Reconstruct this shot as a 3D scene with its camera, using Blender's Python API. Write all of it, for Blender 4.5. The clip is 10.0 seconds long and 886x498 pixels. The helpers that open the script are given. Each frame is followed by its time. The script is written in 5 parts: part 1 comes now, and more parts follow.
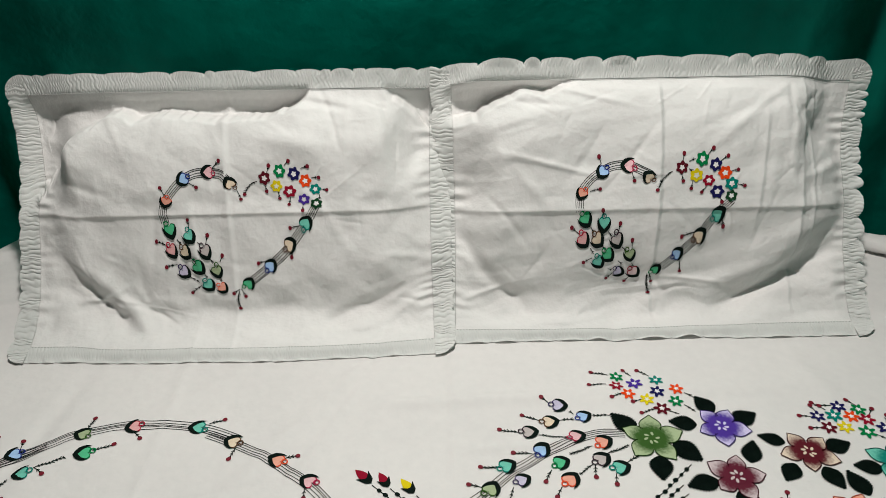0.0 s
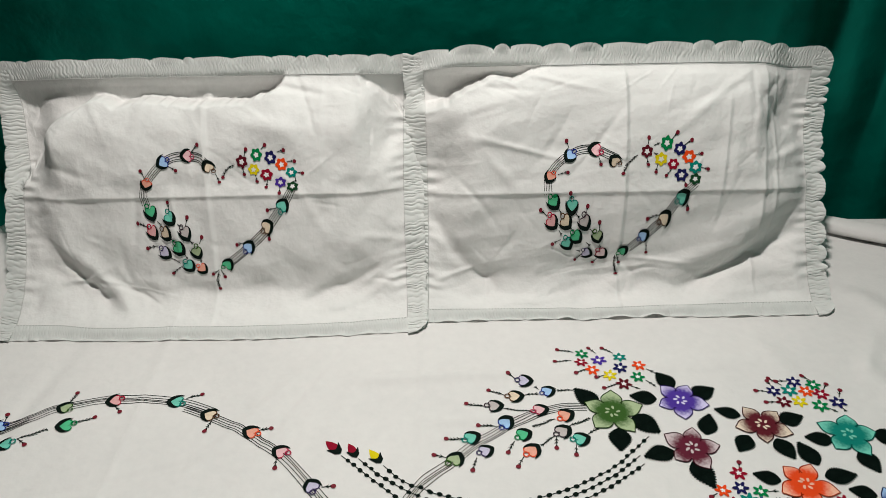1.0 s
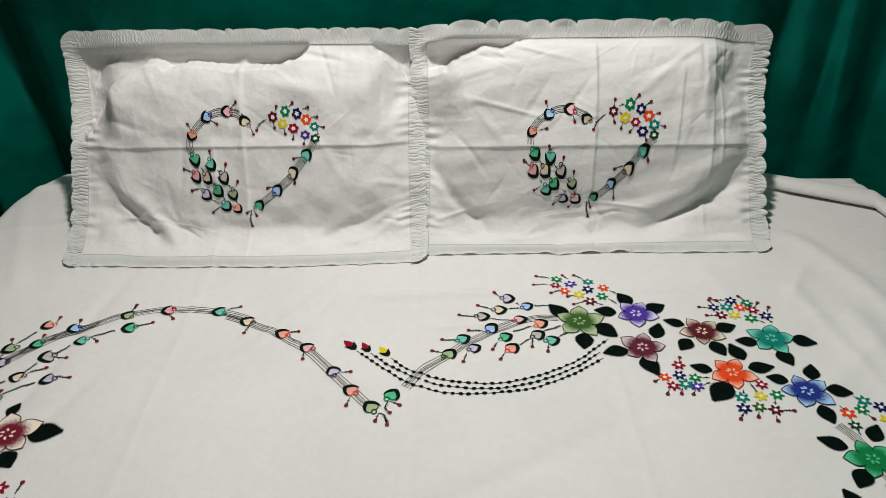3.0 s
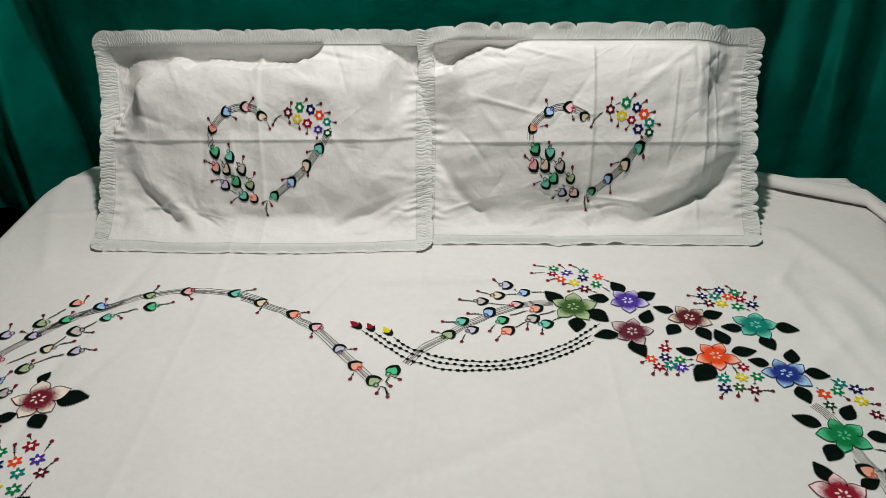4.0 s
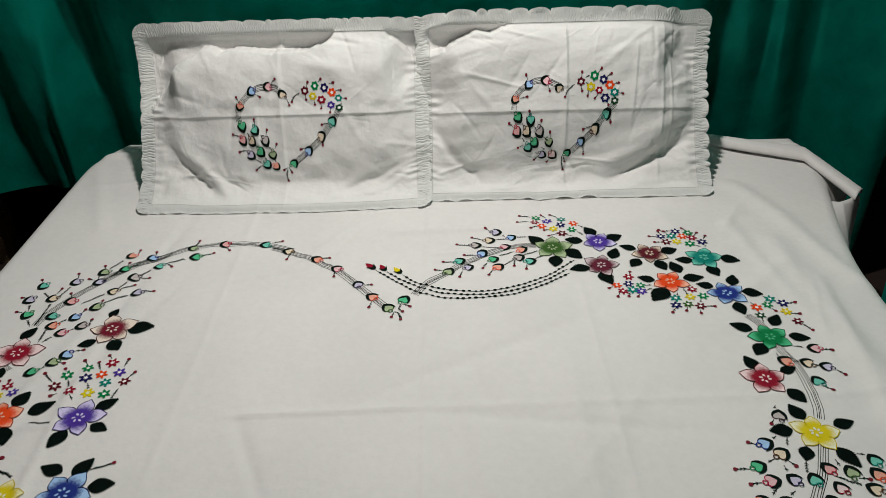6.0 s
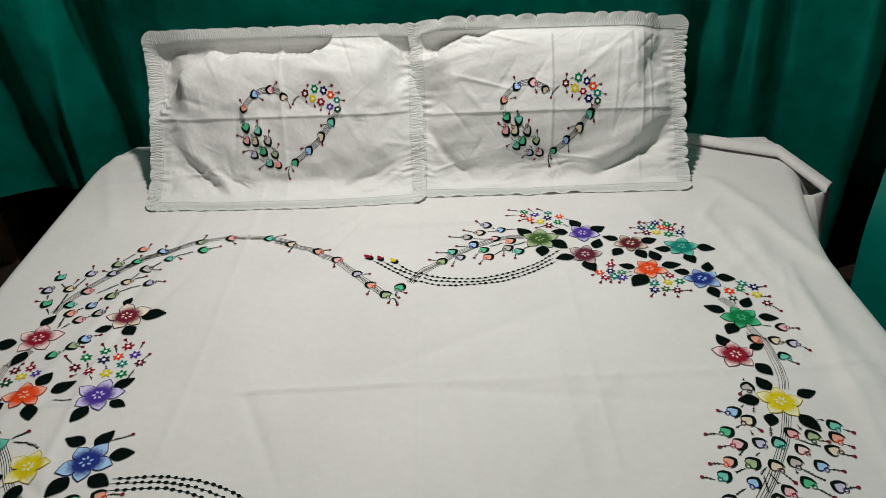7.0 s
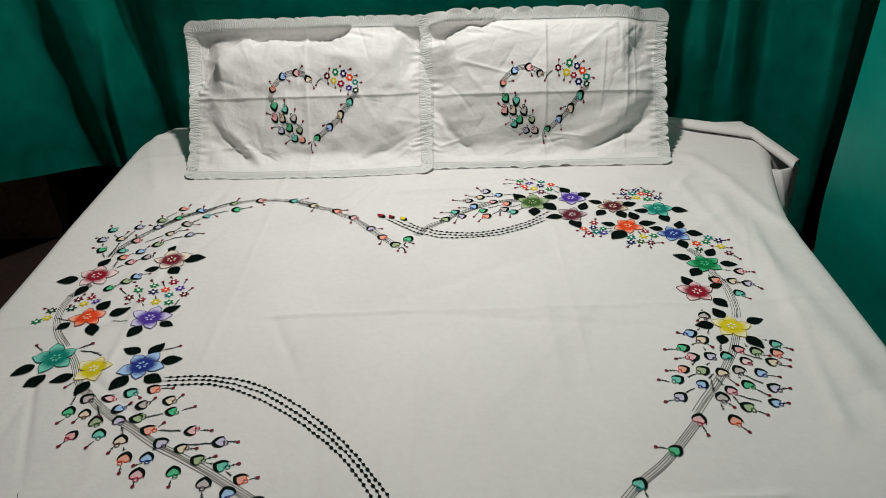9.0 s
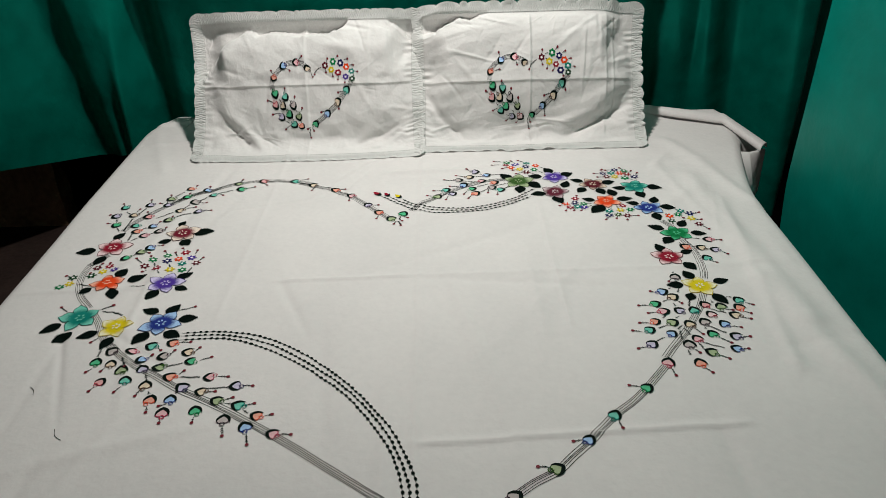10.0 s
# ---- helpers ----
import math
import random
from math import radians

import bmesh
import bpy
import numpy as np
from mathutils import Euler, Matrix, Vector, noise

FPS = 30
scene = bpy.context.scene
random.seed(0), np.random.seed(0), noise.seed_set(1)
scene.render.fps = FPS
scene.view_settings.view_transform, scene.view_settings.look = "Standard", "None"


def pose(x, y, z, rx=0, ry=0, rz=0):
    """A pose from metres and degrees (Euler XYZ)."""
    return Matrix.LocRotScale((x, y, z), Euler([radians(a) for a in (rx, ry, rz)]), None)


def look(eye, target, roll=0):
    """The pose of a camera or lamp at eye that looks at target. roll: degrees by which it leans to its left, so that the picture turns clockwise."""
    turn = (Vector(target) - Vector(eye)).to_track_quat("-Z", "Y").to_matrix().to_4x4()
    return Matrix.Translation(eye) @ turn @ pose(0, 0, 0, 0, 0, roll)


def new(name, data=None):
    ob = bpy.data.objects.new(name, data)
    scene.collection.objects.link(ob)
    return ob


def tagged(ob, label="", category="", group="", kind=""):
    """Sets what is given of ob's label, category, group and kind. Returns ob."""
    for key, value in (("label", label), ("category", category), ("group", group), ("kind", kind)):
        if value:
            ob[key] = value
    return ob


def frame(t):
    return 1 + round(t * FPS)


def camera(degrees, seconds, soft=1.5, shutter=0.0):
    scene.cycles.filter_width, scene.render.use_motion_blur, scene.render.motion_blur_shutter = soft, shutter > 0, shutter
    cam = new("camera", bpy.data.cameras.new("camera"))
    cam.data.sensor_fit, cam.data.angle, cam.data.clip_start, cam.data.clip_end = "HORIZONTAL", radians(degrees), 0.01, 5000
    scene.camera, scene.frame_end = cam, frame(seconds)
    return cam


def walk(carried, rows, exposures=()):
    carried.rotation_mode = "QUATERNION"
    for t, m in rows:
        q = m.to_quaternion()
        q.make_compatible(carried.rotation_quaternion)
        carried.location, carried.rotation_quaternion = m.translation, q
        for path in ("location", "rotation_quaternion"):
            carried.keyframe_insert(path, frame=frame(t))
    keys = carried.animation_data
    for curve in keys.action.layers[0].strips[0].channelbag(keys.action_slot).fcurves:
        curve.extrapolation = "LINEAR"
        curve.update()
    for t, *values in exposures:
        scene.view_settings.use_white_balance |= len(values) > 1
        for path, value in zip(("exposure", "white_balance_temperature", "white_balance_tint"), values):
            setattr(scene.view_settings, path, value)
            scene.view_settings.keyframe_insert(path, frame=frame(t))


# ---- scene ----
cam = camera(60.7, 10.0, soft=0.6)
PATH = [
    (0, (-0.014, -1.001, 1.372), (-0.005, 0.693, 0.309), -1.0),
    (0.5, (0.009, -1.022, 1.38), (0.018, 0.662, 0.302), -1.1),
    (1, (0.034, -1.043, 1.379), (0.041, 0.638, 0.295), -1.0),
    (1.5, (0.036, -1.068, 1.382), (0.045, 0.611, 0.294), -0.8),
    (2, (0.03, -1.135, 1.388), (0.046, 0.542, 0.299), -0.5),
    (2.5, (0.028, -1.237, 1.405), (0.046, 0.437, 0.311), -0.5),
    (4, (0.071, -1.4, 1.431), (0.024, 0.288, 0.36), -0.7),
    (4.5, (0.075, -1.465, 1.44), (0.019, 0.221, 0.365), -0.9),
    (5, (0.059, -1.544, 1.452), (0.008, 0.131, 0.362), -1.2),
    (5.5, (0.056, -1.617, 1.481), (0.02, 0.054, 0.383), -1.5),
    (7, (0.061, -1.788, 1.533), (0.051, -0.104, 0.455), -1.9),
    (7.5, (0.09, -1.859, 1.534), (0.061, -0.166, 0.47), -1.9),
    (8, (0.116, -1.936, 1.532), (0.064, -0.234, 0.483), -2.0),
    (8.5, (0.114, -2.0, 1.53), (0.052, -0.294, 0.488), -2.2),
    (9, (0.089, -2.076, 1.53), (0.041, -0.366, 0.494), -2.0),
    (9.5, (0.074, -2.166, 1.533), (0.048, -0.45, 0.505), -1.8),
    (10, (0.076, -2.248, 1.531), (0.062, -0.53, 0.508), -1.7),
]
walk(cam, [(t, look(eye, target, roll)) for t, eye, target, roll in PATH],
     [(0, -0.06), (2, -0.02), (4.5, -0.10), (5.5, -0.14), (7.5, -0.03), (10, 0.03)])

# ---- world, lamps ----
world = bpy.data.worlds.new("night_room")
scene.world = world
world.use_nodes = True
world.node_tree.nodes["Background"].inputs["Color"].default_value = (0.55, 0.6, 0.7, 1)
world.node_tree.nodes["Background"].inputs["Strength"].default_value = 0.008


def area_lamp(name, where, target, sx, sy, watts, color):
    data = bpy.data.lights.new(name, "AREA")
    data.shape, data.size, data.size_y, data.energy, data.color = "RECTANGLE", sx, sy, watts, color
    ob = new(name, data)
    ob.matrix_world = look(where, target)
    return ob


ceiling_bulb = area_lamp("ceiling_bulb", (0.0, -0.27, 2.44), (0.0, -0.28, 0.6), 0.10, 0.07, 32.0, (1.0, 0.953, 0.907))


# ---- materials ----
def material(name, color, rough=0.8, spec=0.3, metal=0.0):
    m = bpy.data.materials.new(name)
    m.use_nodes = True
    p = m.node_tree.nodes["Principled BSDF"]
    p.inputs["Base Color"].default_value = (*color, 1)
    p.inputs["Roughness"].default_value = rough
    p.inputs["Specular IOR Level"].default_value = spec
    p.inputs["Metallic"].default_value = metal
    return m


def node(m, kind, **values):
    n = m.node_tree.nodes.new(kind)
    for key, value in values.items():
        n.inputs[key.replace("_", " ")].default_value = value
    return n


def wire(m, a, b):
    m.node_tree.links.new(a, b)


def two_scale(m, dark, light, fine, coarse, bump=0.2, depth=0.001):
    """Colour that wanders between dark and light at two scales, and a fine relief."""
    p = m.node_tree.nodes["Principled BSDF"]
    co = node(m, "ShaderNodeTexCoord")
    a, b = node(m, "ShaderNodeTexNoise", Scale=coarse, Detail=3.0), node(m, "ShaderNodeTexNoise", Scale=fine, Detail=4.0)
    mix = node(m, "ShaderNodeMix")
    wire(m, co.outputs["Object"], a.inputs["Vector"]), wire(m, co.outputs["Object"], b.inputs["Vector"])
    mix.inputs[0].default_value = 0.4
    wire(m, a.outputs["Fac"], mix.inputs[2]), wire(m, b.outputs["Fac"], mix.inputs[3])
    ramp = node(m, "ShaderNodeValToRGB")
    ramp.color_ramp.elements[0].position, ramp.color_ramp.elements[1].position = 0.32, 0.68
    ramp.color_ramp.elements[0].color, ramp.color_ramp.elements[1].color = (*dark, 1), (*light, 1)
    wire(m, mix.outputs[0], ramp.inputs[0]), wire(m, ramp.outputs[0], p.inputs["Base Color"])
    bp = node(m, "ShaderNodeBump", Strength=bump, Distance=depth)
    wire(m, b.outputs["Fac"], bp.inputs["Height"]), wire(m, bp.outputs[0], p.inputs["Normal"])
    return m


def woven(name, dark, light, translucent=0.0, relief=0.0015):
    """Plain cotton: slight stains, and fine crumpling as relief."""
    m = two_scale(material(name, light, 0.85, 0.15), dark, light, 70.0, 4.0, 0.6, relief)
    p = m.node_tree.nodes["Principled BSDF"]
    p.inputs["Sheen Weight"].default_value = 0.15
    if translucent:
        t = node(m, "ShaderNodeBsdfTranslucent", Color=(*light, 1))
        mix = node(m, "ShaderNodeMixShader", Fac=translucent)
        out = m.node_tree.nodes["Material Output"]
        wire(m, p.outputs[0], mix.inputs[1]), wire(m, t.outputs[0], mix.inputs[2]), wire(m, mix.outputs[0], out.inputs["Surface"])
    return m


SHEET = woven("white_cotton_sheet", (0.705, 0.685, 0.675), (0.775, 0.75, 0.735))
CASE = woven("white_cotton_case", (0.72, 0.715, 0.70), (0.79, 0.78, 0.765), 0.0, 0.003)
RUFFLE = woven("thin_gathered_cotton", (0.69, 0.705, 0.685), (0.78, 0.785, 0.765), 0.15)
SATIN = two_scale(material("green_satin", (0.0, 0.10, 0.07), 0.36, 0.9), (0.0, 0.072, 0.052), (0.0005, 0.158, 0.116), 14.0, 2.0, 0.5, 0.01)
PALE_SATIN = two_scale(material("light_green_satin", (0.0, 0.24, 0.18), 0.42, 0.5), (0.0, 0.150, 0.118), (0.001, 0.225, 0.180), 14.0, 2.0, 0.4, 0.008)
for satin in (SATIN, PALE_SATIN):
    satin.node_tree.nodes["Principled BSDF"].inputs["Specular Tint"].default_value = (0.05, 1.0, 0.75, 1)
MUD = two_scale(material("mud_plaster", (0.12, 0.07, 0.04), 0.95, 0.1), (0.17, 0.11, 0.07), (0.36, 0.24, 0.15), 40.0, 5.0, 0.8, 0.01)
FLOOR = two_scale(material("worn_cement", (0.1, 0.065, 0.055), 0.9, 0.2), (0.022, 0.014, 0.012), (0.05, 0.032, 0.027), 50.0, 4.0, 0.6, 0.006)
# for the unseen walls; tone set by how much fill they send back
WALL = two_scale(material("bounce_wall", (0.45, 0.44, 0.42), 0.9, 0.2), (0.24, 0.23, 0.22), (0.33, 0.32, 0.30), 30.0, 2.0, 0.4, 0.004)
DARKWOOD = two_scale(material("dark_wood", (0.05, 0.03, 0.02), 0.6, 0.3), (0.03, 0.018, 0.012), (0.07, 0.04, 0.025), 40.0, 6.0, 0.4, 0.003)
# for the unseen ceiling; grey enough to keep its bounce low
CEILING = two_scale(material("bounce_ceiling", (0.7, 0.7, 0.68), 0.9, 0.2), (0.36, 0.36, 0.35), (0.46, 0.46, 0.45), 40.0, 3.0, 0.3, 0.003)
STUFFING = material("pillow_ticking", (0.6, 0.58, 0.54), 0.9, 0.1)
STITCH = material("grey_stitching", (0.48, 0.48, 0.47), 0.9, 0.1)


# ---- mesh helpers ----
def mesh_object(name, verts, faces, mat, parent=None, smooth=True, uvs=None):
    me = bpy.data.meshes.new(name)
    me.from_pydata([tuple(v) for v in verts], [], faces)
    me.materials.append(mat)
    if smooth:
        me.polygons.foreach_set("use_smooth", [True] * len(me.polygons))
    ob = new(name, me)
    if parent is not None:
        ob.parent = parent
    return ob


def grid_object(name, pts, mat, parent=None, origin=(0, 0, 0)):
    """A cloth from an array of points [i, j, 3]."""
    ni, nj = pts.shape[:2]
    idx = np.arange(ni * nj).reshape(ni, nj)
    faces = np.stack([idx[:-1, :-1], idx[1:, :-1], idx[1:, 1:], idx[:-1, 1:]], -1).reshape(-1, 4)
    ob = mesh_object(name, (pts.reshape(-1, 3) - np.array(origin)), faces.tolist(), mat, parent)
    ob.location = origin
    return ob


def part(name, bm, mat, parent, label=""):
    me = bpy.data.meshes.new(name)
    bm.to_mesh(me)
    bm.free()
    me.materials.append(mat)
    ob = new(name, me)
    ob.parent = parent
    return tagged(ob, label)


def box(x0, x1, y0, y1, z0, z1, bevel=0.004):
    bm = bmesh.new()
    bmesh.ops.create_cube(bm, size=1.0, matrix=Matrix.LocRotScale(((x0 + x1) / 2, (y0 + y1) / 2, (z0 + z1) / 2), None, (x1 - x0, y1 - y0, z1 - z0)))
    if bevel:
        bmesh.ops.bevel(bm, geom=bm.edges[:], offset=bevel, segments=2, affect="EDGES", profile=0.7)
    return bm


def setting(name, bm, mat, label, category):
    return tagged(part(name, bm, mat, None), label, category, kind="structure")


def soft_noise(x, y, scale, seed):
    """Smooth noise on arrays: a sum of a few turned sine waves, about -1 to 1."""
    rng = np.random.RandomState(seed)
    total = np.zeros(np.broadcast(x, y).shape)
    for k in range(7):
        a, f, p = rng.uniform(0, 2 * math.pi), scale * rng.uniform(0.6, 1.7), rng.uniform(0, 6.28)
        total = total + np.sin((np.cos(a) * x + np.sin(a) * y) * f + p)
    return total / 4.0


def facets(x, y, scale, seed):
    """Crumpled cloth on arrays: flat facets that meet in soft creases, about -1 to 1."""
    rng = np.random.RandomState(seed)
    wx = x + 0.5 / scale * soft_noise(x, y, scale * 0.9, seed + 500)
    wy = y + 0.5 / scale * soft_noise(x, y, scale * 0.9, seed + 501)
    total = np.zeros(np.broadcast(x, y).shape)
    for k in range(5):
        a, f, p = rng.uniform(0, 2 * math.pi), scale * rng.uniform(0.6, 1.6), rng.uniform(0, 6.28)
        total = total + np.arcsin(0.985 * np.sin((np.cos(a) * wx + np.sin(a) * wy) * f + p))
    return total / 4.5


def tent(x, y, x0, y0, x1, y1, height, left, right):
    """A pressed fold line: cloth rising to a sharp edge, steeper on one side."""
    dx, dy = x1 - x0, y1 - y0
    n = math.hypot(dx, dy)
    s, d = ((x - x0) * dx + (y - y0) * dy) / n, (-(x - x0) * dy + (y - y0) * dx) / n
    ends = bump(s, -0.02, 0.04) * bump(n - s, -0.02, 0.04)
    return height * ends * np.where(d > 0, np.clip(1 - d / left, 0, 1), np.clip(1 + d / right, 0, 1)) ** 1.5


def bump(x, a, b):
    """0 below a, 1 above b, smooth between."""
    t = np.clip((x - a) / (b - a), 0, 1)
    return t * t * (3 - 2 * t)


def ridge(x, y, x0, y0, x1, y1, height, width, soft=0.03):
    """A crease or fold of cloth from one point to another."""
    dx, dy = x1 - x0, y1 - y0
    n = math.hypot(dx, dy)
    s, d = ((x - x0) * dx + (y - y0) * dy) / n, (-(x - x0) * dy + (y - y0) * dx) / n
    return height * np.exp(-(d / width) ** 2) * bump(s, -soft, soft) * bump(n - s, -soft, soft)


# ---- the room ----
setting("floor", box(-3.2, 2.2, -3.6, 1.4, -0.1, 0.0, 0), FLOOR, "worn reddish cement floor under the bed", "floor")
# unseen ceiling and outer walls, added to return the lamp light as soft fill
setting("ceiling", box(-3.3, 2.3, -3.7, 1.5, 2.7, 2.8, 0), CEILING, "unseen ceiling, added for bounced light", "ceiling")
# added backing for the unlit gap behind the curtains; dark only through shade
setting("wall_north", box(-3.3, 2.3, 1.4, 1.5, -0.1, 2.7, 0), MUD, "unseen mud-plastered wall, added to close the unlit gap behind the curtain", "wall")
mud_end = box(-3.2, -1.55, 0.6, 0.72, 0.0, 2.7, 0)
bmesh.ops.subdivide_edges(mud_end, edges=[e for e in mud_end.edges if abs(e.verts[0].co.z - e.verts[1].co.z) > 1], cuts=60)
for v in mud_end.verts:
    if v.co.x > -2 and 0 < v.co.z < 2.7:
        v.co.x += 0.025 * noise.noise((v.co.y * 9, 3.0, v.co.z * 11)) + 0.012 * noise.noise((v.co.y * 30, 5.0, v.co.z * 40))
setting("wall_stub", mud_end, MUD, "brown mud-plastered wall end with a broken edge", "wall")
setting("wall_south", box(-3.3, 2.3, -3.7, -3.6, -0.1, 2.7, 0), WALL, "unseen wall facing the bed, added for bounced light", "wall")
setting("wall_west", box(-3.3, -3.2, -3.6, 1.4, -0.1, 2.7, 0), WALL, "unseen side wall, added for bounced light", "wall")
setting("wall_east", box(2.2, 2.3, -3.6, 1.4, -0.1, 2.7, 0), WALL, "unseen side wall, added for bounced light", "wall")

# ---- bed ----
TOP, LEFT, RIGHT, HEAD, FOOT = 0.55, -0.985, 0.955, 0.375, -1.72
bed = tagged(new("bed"), "dark wooden double bed under a white sheet", "bed")
part("mattress", box(LEFT + 0.03, RIGHT - 0.03, FOOT + 0.03, HEAD - 0.02, 0.34, TOP - 0.012, 0.03), STUFFING, bed)
part("bed_base", box(LEFT + 0.02, RIGHT - 0.02, FOOT + 0.02, HEAD - 0.02, 0.24, 0.338), DARKWOOD, bed)
for x in (LEFT + 0.08, RIGHT - 0.08):
    for y in (FOOT + 0.1, HEAD - 0.1):
        part("leg", box(x - 0.035, x + 0.035, y - 0.035, y + 0.035, 0.0, 0.238), DARKWOOD, bed)


def crumple_sheet(x, y):
    """Faint creases strewn over the sheet."""
    rng = np.random.RandomState(5)
    total = 0 * x
    for k in range(46):
        cx, cy, a, n = rng.uniform(-0.95, 0.92), rng.uniform(-1.6, 0.0), rng.normal(1.45, 0.5) if k % 3 else rng.uniform(0, math.pi), rng.uniform(0.12, 0.5)
        h, w = rng.uniform(0.0010, 0.0034) * rng.choice((-1, 1)), rng.uniform(0.006, 0.022)
        dx, dy = math.cos(a) * n / 2, math.sin(a) * n / 2
        total = total + ridge(x, y, cx - dx, cy - dy, cx + dx, cy + dy, h, w, n * 0.4)
    return total


def sheet_relief(x, y):
    """Height of the made bed over its flat top: sag, soft waves and the creases left by folding."""
    z = 0.0024 * soft_noise(x, y, 6.0, 3) + 0.0016 * facets(x, y, 11.0, 4) + 0.0006 * facets(x, y, 30.0, 6) + 1.2 * crumple_sheet(x, y)
    z = z + tent(x, y, 0.0, 0.30, 0.005, -1.7, 0.0032, 0.02, 0.009) + tent(x, y, 0.33, -0.35, 0.335, -0.95, 0.0026, 0.015, 0.009) + tent(x, y, -0.44, -0.9, -0.43, 0.2, 0.0020, 0.02, 0.012)
    z = z + tent(x, y, -0.35, -0.735, 0.0, -0.72, 0.0044, 0.02, 0.008) + tent(x, y, 0.0, -1.275, 0.62, -1.24, 0.0046, 0.02, 0.008) + tent(x, y, -0.95, -0.76, -0.60, -0.745, 0.0026, 0.02, 0.01)
    z = z + ridge(x, y, -0.10, -0.14, 0.15, -0.13, 0.006, 0.012) + ridge(x, y, 0.15, -0.13, 0.85, -0.10, 0.003, 0.02) + ridge(x, y, 0.01, -0.235, 0.19, -0.222, 0.0035, 0.008)
    z = z + ridge(x, y, 0.78, -0.2, 0.86, -0.95, 0.009, 0.03) + ridge(x, y, 0.74, 0.08, 0.93, -0.4, 0.008, 0.022) + ridge(x, y, 0.70, -0.12, 0.80, -0.62, 0.005, 0.018)
    z = z + ridge(x, y, 0.80, -0.75, 0.9, -1.3, 0.009, 0.03) + ridge(x, y, 0.84, -0.35, 0.76, -1.1, 0.005, 0.016) + ridge(x, y, -0.95, 0.25, -0.80, -0.1, 0.004, 0.02)
    z = z + ridge(x, y, 0.0, -0.72, 0.9, -0.70, 0.0022, 0.009) + ridge(x, y, -0.93, 0.10, -0.74, 0.14, 0.003, 0.015)
    z = z + ridge(x, y, 0.66, 0.31, 0.98, 0.30, 0.012, 0.014) + ridge(x, y, -0.97, 0.28, -0.70, 0.31, 0.008, 0.014)
    # the head end rises a little towards the curtain
    z = z + 0.008 * bump(y, 0.26, 0.34)
    return z


def over_edge(s, r=0.035):
    """Arc length past a bed edge to (outward, down)."""
    q = r * math.pi / 2
    out = np.where(s < 0, s, np.where(s < q, r * np.sin(np.clip(s, 0, q) / r), r))
    down = np.where(s < 0, 0, np.where(s < q, r * (1 - np.cos(np.clip(s, 0, q) / r)), r + s - q))
    return out, down


STEP = 0.0055
sx = np.arange(LEFT - 0.33, RIGHT + 0.335, STEP)
sy = np.arange(FOOT - 0.30, HEAD + 0.16, STEP)
GX, GY = np.meshgrid(sx, sy, indexing="ij")
R = 0.035


def sheet_points(x, y):
    il, ir, ih, ib = LEFT + R, RIGHT - R, HEAD - R, FOOT + R
    ol, dl = over_edge(il - x, R)
    orr, dr = over_edge(x - ir, R)
    oh, dh = over_edge(y - ih, R)
    ob_, db = over_edge(ib - y, R)
    px = np.where(x < il, il - ol, np.where(x > ir, ir + orr, x))
    py = np.where(y > ih, ih + oh, np.where(y < ib, ib - ob_, y))
    side, end = np.maximum(dl, dr), np.maximum(dh, db)
    down = np.maximum(side, end)
    inside = 1 - bump(down, 0.0, 0.06)
    z = TOP - down + sheet_relief(px, py) * inside
    # hanging folds on the sides
    hang = bump(side, 0.02, 0.25)
    wave = 0.02 * np.sin(y * 21 + 1.5 * np.sin(y * 5)) * hang
    px = px + np.where(x < il, wave - 0.01 * hang, np.where(x > ir, wave + 0.015 * hang, 0))
    hang = bump(end, 0.02, 0.25)
    py = py + np.where(y < ib, 0.02 * np.sin(x * 19) * hang, 0)
    # the loose corner at the head, pulled out sideways
    px = px + 0.10 * bump(y, -0.38, 0.20) * bump(x, 0.55, ir + 0.03)
    pull = bump(x, ir + 0.01, ir + 0.13) * (1 - 0.6 * bump(x, ir + 0.15, ir + 0.24)) * np.exp(-((y - 0.22) / 0.11) ** 2)
    px = px + 0.11 * pull
    z = z + 0.30 * np.minimum(down, 0.12) * pull + 0.006 * pull * np.sin((y + x * 0.4) * 60)
    px = px + np.where(x < il + 0.1, 0.085, 0) * bump(y, 0.16, 0.40) ** 2
    # the head end lies a little askew
    py = py - 0.035 * px * bump(y, -0.1, 0.3)
    return np.stack([px, py, z], -1)


SHEET_GRID = sheet_points(GX, GY)
bedspread = tagged(grid_object("bedspread", SHEET_GRID, SHEET), "white cotton bed sheet painted with a flower heart, on the bed", "bed sheet")



def hem_band(upper, lower, name):
    """The folded hem of the sheet, lying along the head edge: two rails joined by a soft double fold."""
    t, c = np.meshgrid(np.linspace(0, 1, 120), np.linspace(0, 1, 15), indexing="ij")
    rails = []
    for rail in (upper, lower):
        r = np.array(rail)
        q = np.concatenate([[0], np.cumsum(np.linalg.norm(np.diff(r, axis=0), axis=1))])
        rails.append(np.stack([np.interp(t * q[-1], q, r[:, i]) for i in range(3)], -1))
    p = rails[0] * (1 - c)[..., None] + rails[1] * c[..., None]
    p[..., 2] += 0.007 * np.sin(c * math.pi) ** 0.6 * (1 + 0.3 * soft_noise(t * 9, c, 1.0, 81)) - 0.010 * bump(c, 0.86, 1.0) - 0.012 * bump(0.1 - c, 0.0, 0.1)
    p[..., 1] += 0.002 * soft_noise(t * 14, c * 0, 1.0, 82)
    ob = grid_object(name, p, SHEET, bedspread)
    thick = ob.modifiers.new("thickness", "SOLIDIFY")
    thick.thickness = 0.002
    return ob


